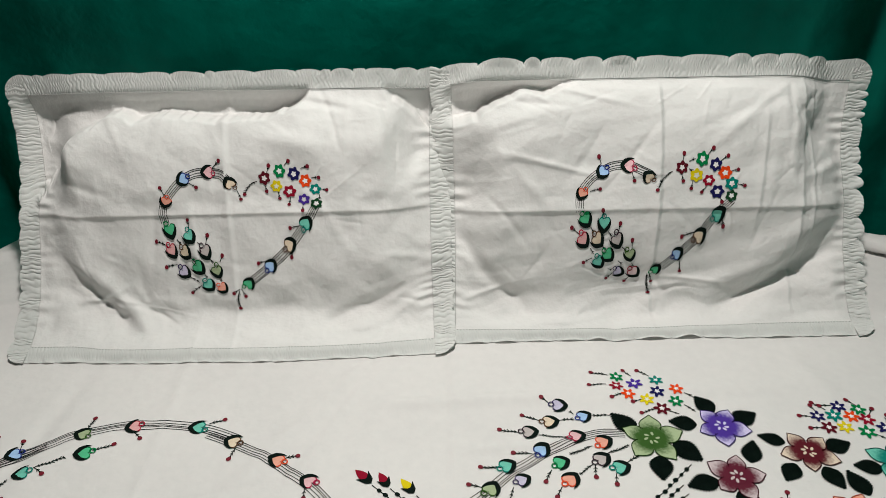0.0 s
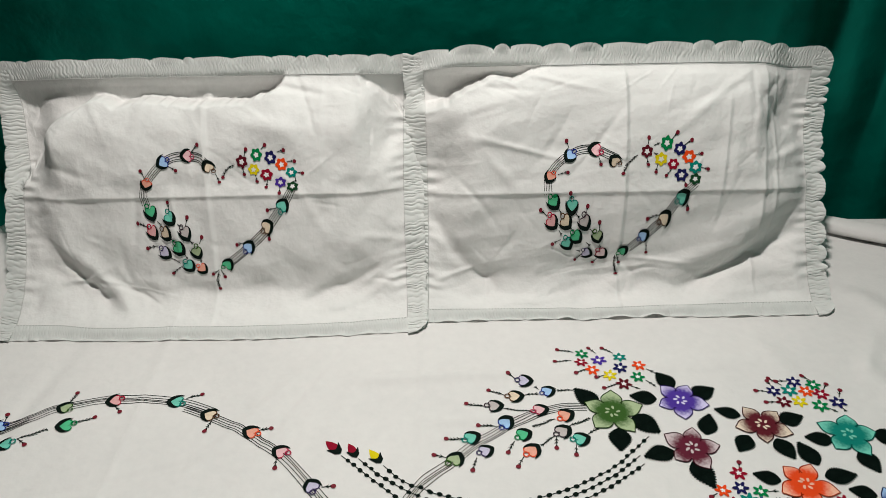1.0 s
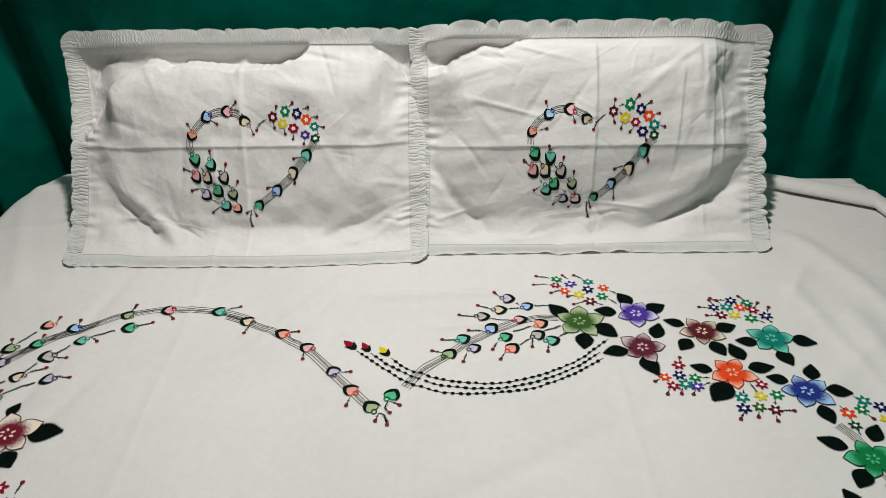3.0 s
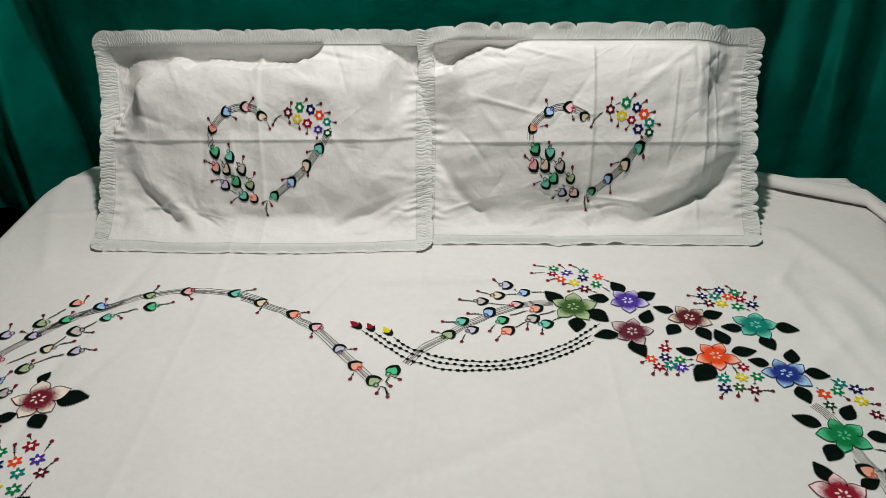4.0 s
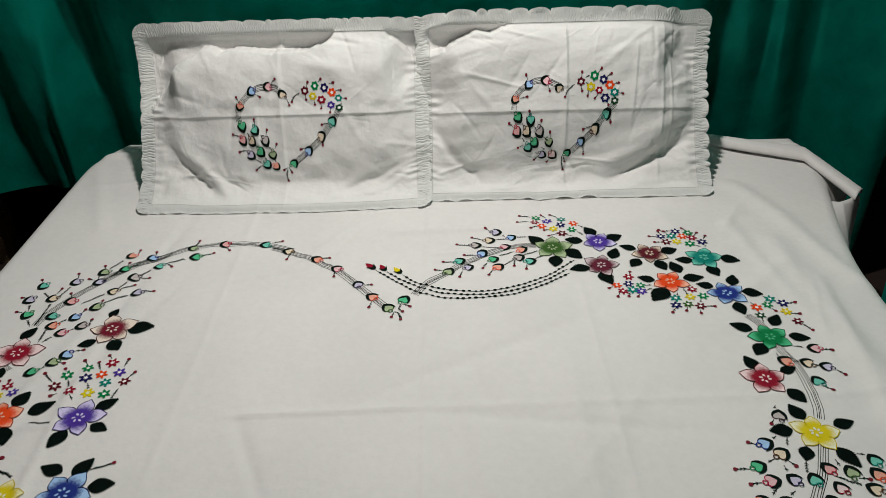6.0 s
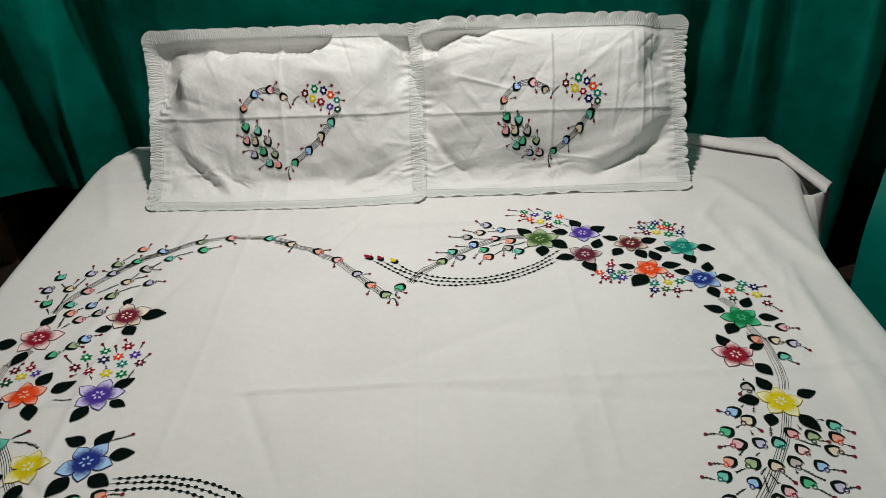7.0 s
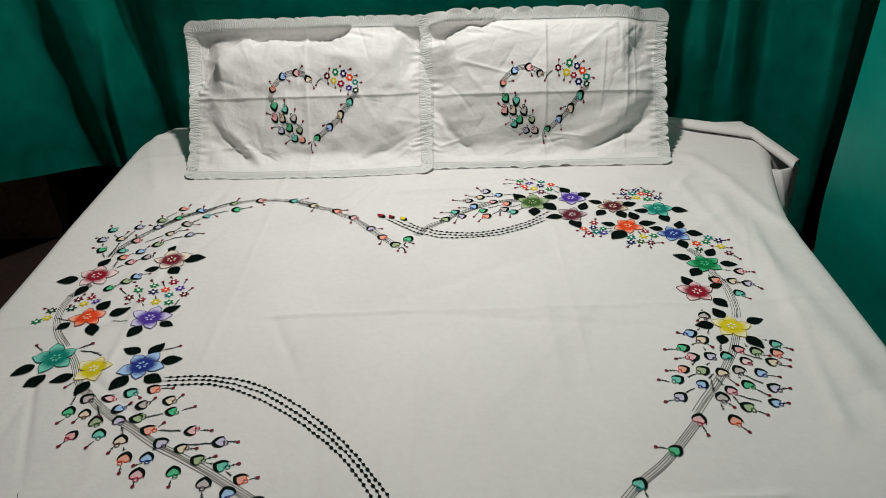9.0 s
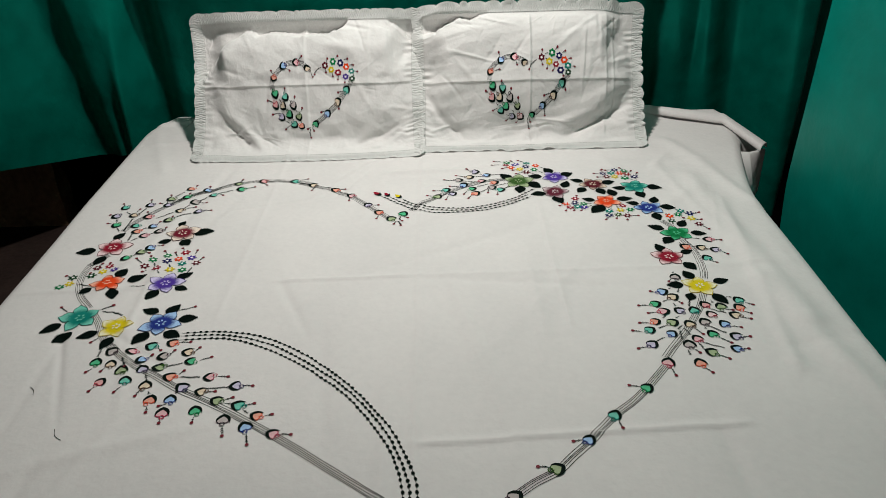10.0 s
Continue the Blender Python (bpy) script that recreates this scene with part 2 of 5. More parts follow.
hem_band([(0.62, 0.350, 0.570), (0.80, 0.312, 0.574), (1.035, 0.222, 0.572), (1.130, 0.052, 0.530)], [(0.62, 0.318, 0.569), (0.79, 0.272, 0.571), (1.018, 0.168, 0.568), (1.094, 0.010, 0.532)], "hem")
hem_band([(0.955, 0.02, 0.535), (1.050, 0.00, 0.535), (1.126, 0.050, 0.524)], [(0.945, -0.32, 0.515), (1.010, -0.18, 0.460), (1.100, -0.01, 0.400)], "drape")

# ---- pillows ----
def curve_through(knots, s):
    """Smooth curve through knots (s, a, b), by cosine-free cubic (Catmull-Rom) steps."""
    k = np.array(knots)
    out = []
    for c in (1, 2):
        m = np.gradient(k[:, c], k[:, 0])
        i = np.clip(np.searchsorted(k[:, 0], s) - 1, 0, len(k) - 2)
        h = k[i + 1, 0] - k[i, 0]
        t = (s - k[i, 0]) / h
        out.append((2 * t**3 - 3 * t**2 + 1) * k[i, c] + (t**3 - 2 * t**2 + t) * h * m[i] + (-2 * t**3 + 3 * t**2) * k[i + 1, c] + (t**3 - t**2) * h * m[i + 1])
    return out


SIDE = [(0, 0.0, 0.006), (0.07, 0.03, 0.014), (0.3, 0.100, 0.097), (0.5, 0.148, 0.178), (0.7, 0.208, 0.264), (0.9, 0.236, 0.354), (1, 0.240, 0.405)]
MID_A = [(0, -0.035, 0.005), (0.07, -0.005, 0.014), (0.14, 0.042, 0.018), (0.19, 0.066, 0.030), (0.26, 0.074, 0.056), (0.36, 0.085, 0.104), (0.5, 0.112, 0.186), (0.65, 0.130, 0.255),
         (0.75, 0.149, 0.310), (0.85, 0.182, 0.354), (0.93, 0.216, 0.379), (1, 0.224, 0.411)]
MID_B = [(0, 0.0, 0.008), (0.07, 0.022, 0.014), (0.15, 0.062, 0.020), (0.20, 0.079, 0.038), (0.27, 0.083, 0.066), (0.36, 0.084, 0.112), (0.5, 0.096, 0.203), (0.65, 0.121, 0.273),
         (0.79, 0.155, 0.346), (0.88, 0.183, 0.378), (0.93, 0.202, 0.392), (1, 0.211, 0.427)]
# the slack cloth above the stuffing falls back and hangs from the upper hem
SLACK_A = [(0, 0.2, 0.10), (0.5, 0.215, 0.19), (0.7, 0.236, 0.262), (0.8, 0.252, 0.298), (0.87, 0.258, 0.328), (0.93, 0.238, 0.370), (1, 0.224, 0.411)]
SLACK_B = [(0, 0.2, 0.11), (0.5, 0.212, 0.20), (0.7, 0.232, 0.274), (0.8, 0.246, 0.312), (0.87, 0.251, 0.342), (0.93, 0.224, 0.384), (1, 0.211, 0.427)]
# where the stuffing ends under the upper hem: across, up
CREST_A = [(-1, 0.48, 0), (-0.88, 0.57, 0), (-0.79, 0.66, 0), (-0.70, 0.755, 0), (-0.58, 0.80, 0), (-0.49, 0.845, 0), (-0.40, 0.82, 0), (-0.25, 0.84, 0), (-0.04, 0.81, 0), (0.10, 0.815, 0),
           (0.23, 0.84, 0), (0.34, 0.88, 0), (0.41, 0.965, 0), (0.66, 0.965, 0), (0.73, 0.88, 0), (0.79, 0.85, 0), (0.88, 0.78, 0), (1, 0.70, 0)]
CREST_B = [(-1, 0.76, 0), (-0.90, 0.765, 0), (-0.81, 0.775, 0), (-0.75, 0.815, 0), (-0.66, 0.855, 0), (-0.58, 0.868, 0), (-0.50, 0.864, 0), (-0.35, 0.905, 0), (-0.27, 0.965, 0), (0.5, 0.975, 0), (1, 0.97, 0)]


def crumple(x, y, seed, count, x0, x1, y0, y1, long, height, width):
    """A scatter of short creases in cloth."""
    rng = np.random.RandomState(seed)
    total = 0 * x
    for k in range(count):
        cx, cy, a, n = rng.uniform(x0, x1), rng.uniform(y0, y1), rng.uniform(0, math.pi), long * rng.uniform(0.4, 1.3)
        h, w = height * rng.uniform(0.4, 1.2) * rng.choice((-1, 1)), width * rng.uniform(0.6, 1.6)
        dx, dy = math.cos(a) * n / 2, math.sin(a) * n / 2
        total = total + ridge(x, y, cx - dx, cy - dy, cx + dx, cy + dy, h, w, n * 0.4)
    return total


def pillow_points(which, u, s):
    """Point of the case's front: u from -1 to 1 across, s from 0 (lower hem) to 1 (upper hem)."""
    # rounded corners
    a, c = np.clip((np.abs(u) - 0.90) / 0.10, 0, None), np.clip((np.abs(s - 0.5) * 2 - 0.86) / 0.14, 0, None)
    r = np.maximum(np.hypot(a, c), 1.0)
    u = np.where(np.abs(u) > 0.90, np.sign(u) * (0.90 + 0.10 * a / r), u)
    s = np.where(np.abs(s - 0.5) > 0.43, 0.5 + np.sign(s - 0.5) * (0.43 + 0.07 * c / r), s)
    mid, slack, crest, cx, half = (MID_A, SLACK_A, CREST_A, -0.367, 0.379) if which == 0 else (MID_B, SLACK_B, CREST_B, 0.351, 0.378)
    ys, zs = curve_through(SIDE, s)
    ys = ys - (0.028 if which == 0 else 0.004) * (1 - bump(s, 0.0, 0.28))
    # the stuffing's lower edge wanders across the case
    wander = np.exp(-((s - 0.18) / 0.07) ** 2) * (0.036 * soft_noise(u, 0 * u, 6.0, 64 + which) + 0.030 * facets(u, s, 11.0, 66 + which))
    ym, zm = curve_through(mid, np.clip(s + wander, 0, 1))
    corner = (np.abs(u) ** 3.2 + np.abs((s - 0.47) * np.where(s < 0.47, 1.95, 1.2)) ** 3.2 * 0.55) ** (1 / 3.2)
    corner = corner + (0.30 * bump(-u, 0.3, 0.9) if which == 0 else 0.40 * bump(u, 0.05, 0.9)) * bump(0.52 - s, 0.0, 0.36)
    corner = corner + (0.11 if which else 0.0) * bump(u, 0.1, 0.8) * bump(s, 0.25, 0.5)
    w = 1 - bump(corner + 0.07 * soft_noise(u, s * 1.3, 5.5, 68 + which) + 0.035 * facets(u, s * 1.3, 13.0, 69 + which), 0.70, 1.0)
    top = curve_through(crest, np.clip(u, -1, 1))[0] + 0.013 * facets(u, 0 * u, 30.0, 60 + which) + 0.005 * facets(u, 0 * u, 95.0, 61 + which)
    hollow = bump(s, top, top + 0.045) * bump(0.995 - np.abs(u), 0.0, 0.12) * bump(0.955 - s, 0.0, 0.055) * np.clip(0.66 + 0.34 * facets(u, s * 0.7, 8.0, 63 + which), 0.35, 0.88)
    yk, zk = curve_through(slack, s)
    ys, zs, ym, zm = ys + (yk - ys) * hollow, zs + (zk - zs) * hollow, ym + (yk - ym) * hollow, zm + (zk - zm) * hollow
    x = cx + half * u * (1 - 0.012 * np.sin(s * math.pi))
    y, z = ys + (ym - ys) * w, zs + (zm - zs) * w
    # creases and hollows of the cotton, along the front's normal
    X, Z = u * 0.35, s * 0.45
    inner = bump(np.minimum(1 - np.abs(u), 0.5), 0.09, 0.17) * bump(s, 0.065, 0.13) * bump(1 - s, 0.065, 0.12)
    rough = 1.0 + 0.8 * bump(0.42 - s, 0.0, 0.2) + 0.5 * bump(np.abs(u), 0.45, 0.8)
    d = (0.0056 * facets(X, Z, 22, 10 + which) + 0.0030 * facets(X, Z, 52, 20 + which) * rough + 0.0010 * facets(X, Z, 130, 25 + which) * rough) * inner
    d = d + (crumple(X, Z, 90 + which, 26, -0.3, 0.3, 0.05, 0.40, 0.10, 0.0028, 0.006) + crumple(X, Z, 95 + which, 46, -0.32, 0.32, 0.04, 0.42, 0.05, 0.0012, 0.003)) * inner
    d = d + tent(X, Z, -0.32, 0.236 - 0.010 * which, 0.32, 0.238 - 0.013 * which, 0.0042, 0.022, 0.007) + tent(X, Z, 0.0, 0.02, 0.0, 0.42, 0.0048, 0.02, 0.007)
    pucker = bump(np.abs(u), 0.80, 0.90) * bump(0.95 - np.abs(u), 0.0, 0.05) * bump(s, 0.1, 0.2) * bump(1 - s, 0.1, 0.2)
    d = d + 0.0018 * pucker * (0.6 + soft_noise(s * 30, u, 1.0, 57)) * np.sin(s * 150 + 4 * soft_noise(s * 12, u, 1.0, 58 + which))
    if which == 0:
        d = d + ridge(X, Z, -0.25, 0.15, -0.17, 0.055, -0.009, 0.011) + ridge(X, Z, -0.21, 0.15, -0.13, 0.05, 0.010, 0.013)
        d = d + ridge(X, Z, 0.13, 0.07, 0.27, 0.13, -0.008, 0.010) + ridge(X, Z, 0.17, 0.06, 0.30, 0.10, 0.006, 0.010)
        d = d + ridge(X, Z, -0.27, 0.26, -0.20, 0.37, 0.007, 0.014) + tent(X, Z, 0.185, 0.25, 0.19, 0.42, 0.003, 0.02, 0.008)
        d = d + ridge(X, Z, 0.12, 0.40, 0.19, 0.385, -0.005, 0.006) + ridge(X, Z, 0.15, 0.41, 0.175, 0.34, -0.004, 0.005) + ridge(X, Z, 0.06, 0.35, 0.15, 0.33, 0.006, 0.014)
    else:
        d = d + ridge(X, Z, 0.08, 0.10, 0.30, 0.22, 0.010, 0.026) + ridge(X, Z, 0.10, 0.06, 0.30, 0.15, -0.010, 0.014)
        d = d + ridge(X, Z, -0.31, 0.19, -0.20, 0.07, -0.009, 0.014) + tent(X, Z, 0.225, 0.05, 0.23, 0.42, 0.0032, 0.012, 0.007) + tent(X, Z, 0.25, 0.10, 0.252, 0.42, 0.0022, 0.008, 0.006)
        d = d + tent(X, Z, 0.155, 0.20, 0.165, 0.36, 0.0026, 0.016, 0.006) + ridge(X, Z, 0.20, 0.38, 0.29, 0.31, -0.005, 0.009) + ridge(X, Z, 0.24, 0.27, 0.31, 0.29, 0.004, 0.007)
    rest = (sheet_relief(x, y) - 0.002) * (1 - bump(s, 0.05, 0.30))
    return np.stack([x, y - 0.85 * d, TOP + z + rest + 0.52 * d], -1)


def pillow_grid(which):
    u, s = np.meshgrid(np.linspace(-1, 1, 381), np.linspace(0, 1, 291), indexing="ij")
    return pillow_points(which, u, s)


PILLOW_GRID = [pillow_grid(0), pillow_grid(1)]


def build_pillow(which, label):
    thing = tagged(new("pillow"), label, "pillow", "pillows on the bed")
    thing.location = (-0.363 if which == 0 else 0.353, 0.1, TOP)
    u0 = 0.908
    u, s = np.meshgrid(np.linspace(-u0, u0, 330), np.linspace(0.065, 0.935, 250), indexing="ij")
    grid_object("case_front", pillow_points(which, u, s) - np.array(thing.location), CASE, thing)
    # back of the case, bulging to the curtain
    w = (1 - np.abs(u / u0) ** 4) * (1 - np.abs(s * 2 - 1) ** 4)
    y, z = curve_through(SIDE, s)
    x = (-0.367 if which == 0 else 0.351) + (0.379 if which == 0 else 0.378) * u
    rim = pillow_points(which, u, s)
    back = np.stack([x, y + 0.005 + 0.05 * w, TOP + z + 0.0 * w], -1)
    edge = (bump(w, 0.0, 0.12) * bump(s, 0.22, 0.42))[..., None]
    back = rim * (1 - edge) + back * edge
    back[..., 2] = np.where(s < 0.42, np.minimum(back[..., 2], rim[..., 2] - 0.0012), back[..., 2])
    back[..., 1] = np.maximum(back[..., 1], rim[..., 1] + 0.001)
    grid_object("case_back", back[::-1] - np.array(thing.location), CASE, thing)
    # gathered ruffle, one strip a side: a stitched crinkled band and a free scalloped lip
    for k, side in enumerate(("left", "right", "lower", "upper")):
        rnd = np.random.RandomState(130 + 10 * which + k)
        upright = side in ("left", "right")
        long, folds = (840, 72) if upright else (1500, 150)
        a, b = np.meshgrid(np.linspace(0, 1, long), np.linspace(0, 1, 13), indexing="ij")
        cuts = np.concatenate([[0], np.cumsum(rnd.uniform(0.35, 1.65, folds))])
        cuts = cuts / cuts[-1]
        drift = a + 0.007 * soft_noise(a * 60, b * 2.5, 1.0, 41 + which + k) + 0.003 * np.sin(b * 11 + 9 * soft_noise(a * 30, b * 0, 1.0, 43 + k))
        turn = np.interp(drift, cuts, np.arange(folds + 1))
        deep = np.interp(turn, np.arange(folds + 1), rnd.uniform(0.25, 1.0, folds + 1))
        gather = (np.abs(np.sin(turn * math.pi)) ** 0.6 - 0.6) * deep
        rows = 0.45 + 0.55 * np.abs(np.sin(b * math.pi * 3.3))
        # scallops of uneven width, with notches between them
        count = (11, 15, 15, 13)[k] if which else (16, 12, 19, 17)[k]
        marks = np.concatenate([[0], np.cumsum(rnd.uniform(0.4, 1.7, count))])
        marks = marks / marks[-1]
        arch = np.interp(a, marks, np.arange(count + 1)) % 1.0
        sink = np.interp(np.floor(np.interp(a, marks, np.arange(count + 1))), np.arange(count + 1), rnd.uniform(0.2, 1.0, count + 1))
        lip = (0.30 if which else 0.17) * sink * (np.sin(arch * math.pi) ** 0.45 - 1) + 0.035 * gather + 0.03 * soft_noise(a * 110, b * 0, 1.0, 47 + which + k)
        reach = b * (1 + lip * b * b)
        if side == "lower":
            uu, ss, lift = -1.0 + 2.0 * a, 0.068 * (1 - reach * 0.9), 0.0014
        elif side == "upper":
            uu, ss, lift = -1.0 + 2.0 * a, 0.932 + 0.067 * reach, 0.0034
        else:
            uu, ss, lift = (-1 if side == "left" else 1) * (0.905 + 0.094 * reach), a, 0.0044
        p = pillow_points(which, uu, ss)
        n = np.array((0, -0.85, 0.52) if side != "lower" else (0, -0.25, 0.95))
        free = bump(b, 0.55, 1.0)
        flutter = (np.sin(arch * math.pi) - 0.3) * sink * free
        amp = lift * gather * rows * bump(b, 0.0, 0.08) * (1 - 0.4 * free)
        wav = (0.004 + 0.005 * which) * flutter if side != "lower" else (0.0022 + 0.0065 * which) * free * np.clip(flutter + 0.3 * soft_noise(a * 50, b, 1.0, 53 + which), 0, 2)
        p = p + n * (amp + wav + (0.0050 if which == 0 and side == "right" else 0.0020 - 0.0012 * free if side != "lower" else 0.0014 - 0.0010 * free))[..., None]
        if side == "lower":
            ground = TOP + 0.0012 + sheet_relief(p[..., 0], p[..., 1])
            p[..., 2] = ground + (p[..., 2] - ground) * (1 - 0.9 * bump(b, 0.25, 0.95) * (1 - np.clip(1.3 * flutter, 0, 0.8)))
        p[..., 2] = np.maximum(p[..., 2], TOP + 0.0012 + sheet_relief(p[..., 0], p[..., 1]))
        grid_object("ruffle", p - np.array(thing.location), RUFFLE, thing)
    # stitched seam along the ruffle
    us, ss = [], []
    for k in range(4):
        n = 90 if k < 2 else 130
        e = (np.arange(n)[:, None] + np.array((0.15, 0.75))) / n
        us.append(np.full(e.shape, (-0.903, 0.903)[k]) if k < 2 else -0.9 + 1.8 * e)
        ss.append(0.07 + 0.86 * e if k < 2 else np.full(e.shape, (0.069, 0.931)[k - 2]))
    p = pillow_points(which, np.concatenate(us), np.concatenate(ss)) + np.array((0, -0.85, 0.52)) * 0.0030 - np.array(thing.location)
    w = np.where(np.arange(len(p))[:, None] < 180, np.array((0.0005, 0, 0)), np.array((0, 0.0003, 0.0005)))
    dashes = np.stack([p[:, 0] - w, p[:, 1] - w, p[:, 1] + w, p[:, 0] + w], 1).reshape(-1, 3)
    faces = np.arange(len(dashes)).reshape(-1, 4).tolist()
    mesh_object("seam", dashes, faces, STITCH, thing, False)
    return thing


pillows = [build_pillow(0, "white pillow with gathered ruffle and painted heart leaning on curtain"),
           build_pillow(1, "white pillow with scalloped ruffle and painted heart beside another pillow")]

# ---- curtains ----
def curtain(name, points, label, cloth=SATIN):
    thing = tagged(grid_object(name, points, cloth), label, "curtain")
    return thing


a, b = np.meshgrid(np.linspace(-2.3, 1.95, 620), np.linspace(0, 1, 150), indexing="ij")
hem = 0.300 + 0.065 * bump(a, -1.75, -1.05) - 0.28 * bump(a, 0.9, 1.2) + 0.085 * bump(-a, 1.25, 1.57) + 0.02 * bump(-a, 0.93, 1.09) + 0.006 * np.sin(a * 11)
zz = hem + (2.70 - hem) * b
low = 1 - bump(zz, 0.35, 1.25)
lean = a + 0.10 * (zz - 1.3) * bump(-a, 0.9, 1.2)
# broad folds beyond the bed, their flanks turned to the lamp or away from it
fold = -0.27 * bump(-lean, 1.36, 1.66) + 0.045 * bump(-lean, 1.25, 1.34) - 0.10 * bump(-lean, 1.02, 1.18) + 0.05 * bump(-lean, 0.90, 1.0) + 0.12 * bump(-lean, 1.72, 1.85) - 0.12 * bump(-lean, 1.9, 2.1)
fold = fold - 0.035 * low * np.exp(-((lean + 1.08 + 0.10 * low) / 0.03) ** 2) + 0.016 * low * facets(a, zz, 11.0, 73) * bump(-a, 0.9, 1.1)
right = a + 0.05 * (zz - 0.8)
fold = fold + 0.05 * bump(right, 0.78, 0.98) - 0.030 * bump(right, 0.99, 1.04) + 0.035 * bump(right, 1.05, 1.14) - 0.19 * bump(right, 1.14, 1.31) + 0.05 * np.exp(-((right - 0.86) / 0.06) ** 2)
fold = fold + 0.010 * soft_noise(a, zz, 5.0, 70) + 0.0035 * soft_noise(a, zz, 16.0, 71) + 0.004 * facets(a, zz * 0.5, 14.0, 74) + 0.006 * facets(a, zz * 0.12, 26.0, 75)
# pushed back by the bed at its foot, so that it leans out over the pillows
yy = 0.49 + fold + 0.50 * bump(a, 1.35, 1.43) - 0.16 * (zz - 0.55) * bump(1.12 - np.abs(a), 0.0, 0.25)
curtain("back_curtain", np.stack([a, yy, zz], -1), "deep green satin curtain hanging behind the bed head")
a, b = np.meshgrid(np.linspace(-0.2, -3.2, 260), np.linspace(0, 1, 60), indexing="ij")
zz = 0.22 + 0.03 * np.sin(a * 2.3) + (2.48 - 0.03 * np.sin(a * 2.3)) * b
xx = 1.115 + 0.10 * bump(-a, 0.1, 1.2) + 0.012 * np.sin(a * 7 + 0.5) + 0.006 * soft_noise(a, zz, 5.0, 72) + 0.02 * bump(0.55 - zz, 0.0, 0.3)
a = a + 0.03 * np.clip(1.15 - zz, 0, 1) * bump(a, -1.5, -0.2)
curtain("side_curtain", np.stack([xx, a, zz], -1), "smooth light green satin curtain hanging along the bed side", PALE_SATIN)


# ---- fabric paint: colours and shapes ----
INK = material("black_green_paint", (0.004, 0.009, 0.007), 0.8, 0.05)
LEAF = two_scale(material("leaf_paint", (0.003, 0.007, 0.005), 0.9, 0.03), (0.0015, 0.004, 0.003), (0.004, 0.009, 0.007), 400.0, 60.0, 0.3, 0.0005)
THREAD = material("grey_thread", (0.010, 0.012, 0.012), 0.8, 0.08)
BERRY = material("berry_paint", (0.17, 0.005, 0.018), 0.6, 0.3)
WHITE = material("white_paint", (0.82, 0.80, 0.80), 0.7, 0.2)
# name: deep tone, pale tone
TONES = {
    "salmon": ((0.75, 0.09, 0.035), (0.86, 0.40, 0.30)), "blue": ((0.012, 0.03, 0.22), (0.38, 0.58, 0.86)), "pink": ((0.42, 0.02, 0.07), (0.82, 0.50, 0.53)),
    "rose": ((0.40, 0.008, 0.035), (0.80, 0.42, 0.42)), "cream": ((0.10, 0.045, 0.02), (0.80, 0.66, 0.50)), "green": ((0.0, 0.19, 0.055), (0.09, 0.53, 0.27)),
    "teal": ((0.0, 0.20, 0.16), (0.17, 0.58, 0.46)), "grey": ((0.05, 0.03, 0.04), (0.55, 0.49, 0.48)), "olive": ((0.035, 0.10, 0.014), (0.40, 0.49, 0.29)),
    "lavender": ((0.045, 0.03, 0.10), (0.60, 0.56, 0.72)), "maroon": ((0.10, 0.006, 0.014), (0.78, 0.65, 0.52)), "navy": ((0.010, 0.010, 0.08), (0.55, 0.60, 0.80)),
    "orange": ((0.78, 0.06, 0.006), (0.90, 0.48, 0.34)), "forest": ((0.008, 0.05, 0.018), (0.5, 0.62, 0.5)), "yellow": ((0.70, 0.56, 0.006), (0.84, 0.82, 0.66)),
    "red": ((0.27, 0.004, 0.022), (0.88, 0.67, 0.68)), "purple": ((0.07, 0.03, 0.30), (0.66, 0.60, 0.86)), "mauve": ((0.11, 0.008, 0.025), (0.62, 0.52, 0.54)),
    "claret": ((0.16, 0.006, 0.022), (0.83, 0.72, 0.62)),
}
DEEP = {k: material(k + "_deep_paint", v[0], 0.75, 0.1) for k, v in TONES.items()}
PALE = {k: two_scale(material(k + "_pale_paint", v[1], 0.7, 0.2), tuple(c * 0.85 for c in v[1]), v[1], 500.0, 90.0, 0.2, 0.0005) for k, v in TONES.items()}


def petal_paint(name, deep, pale):
    """Deep at the heart of the flower, brushed out in streaks to a pale rim."""
    m = material(name + "_petal_paint", pale, 0.7, 0.2)
    p = m.node_tree.nodes["Principled BSDF"]
    co = node(m, "ShaderNodeTexCoord")
    flat = node(m, "ShaderNodeVectorMath")
    flat.operation = "MULTIPLY"
    flat.inputs[1].default_value = (1, 1, 0)
    far = node(m, "ShaderNodeVectorMath")
    far.operation = "LENGTH"
    wire(m, co.outputs["Object"], flat.inputs[0]), wire(m, flat.outputs[0], far.inputs[0])
    n = node(m, "ShaderNodeTexNoise", Scale=260.0, Detail=3.0)
    wire(m, co.outputs["Object"], n.inputs["Vector"])
    add = node(m, "ShaderNodeMath")
    add.operation = "MULTIPLY_ADD"
    wire(m, n.outputs["Fac"], add.inputs[0])
    add.inputs[1].default_value = 0.016
    wire(m, far.outputs["Value"], add.inputs[2])
    ramp = node(m, "ShaderNodeMapRange")
    ramp.interpolation_type = "SMOOTHSTEP"
    ramp.inputs["From Min"].default_value, ramp.inputs["From Max"].default_value = 0.027, 0.045
    wire(m, add.outputs[0], ramp.inputs["Value"])
    mix = node(m, "ShaderNodeMix")
    mix.data_type = "RGBA"
    mix.inputs[6].default_value, mix.inputs[7].default_value = (*deep, 1), (*pale, 1)
    wire(m, ramp.outputs["Result"], mix.inputs[0]), wire(m, mix.outputs[2], p.inputs["Base Color"])
    return m


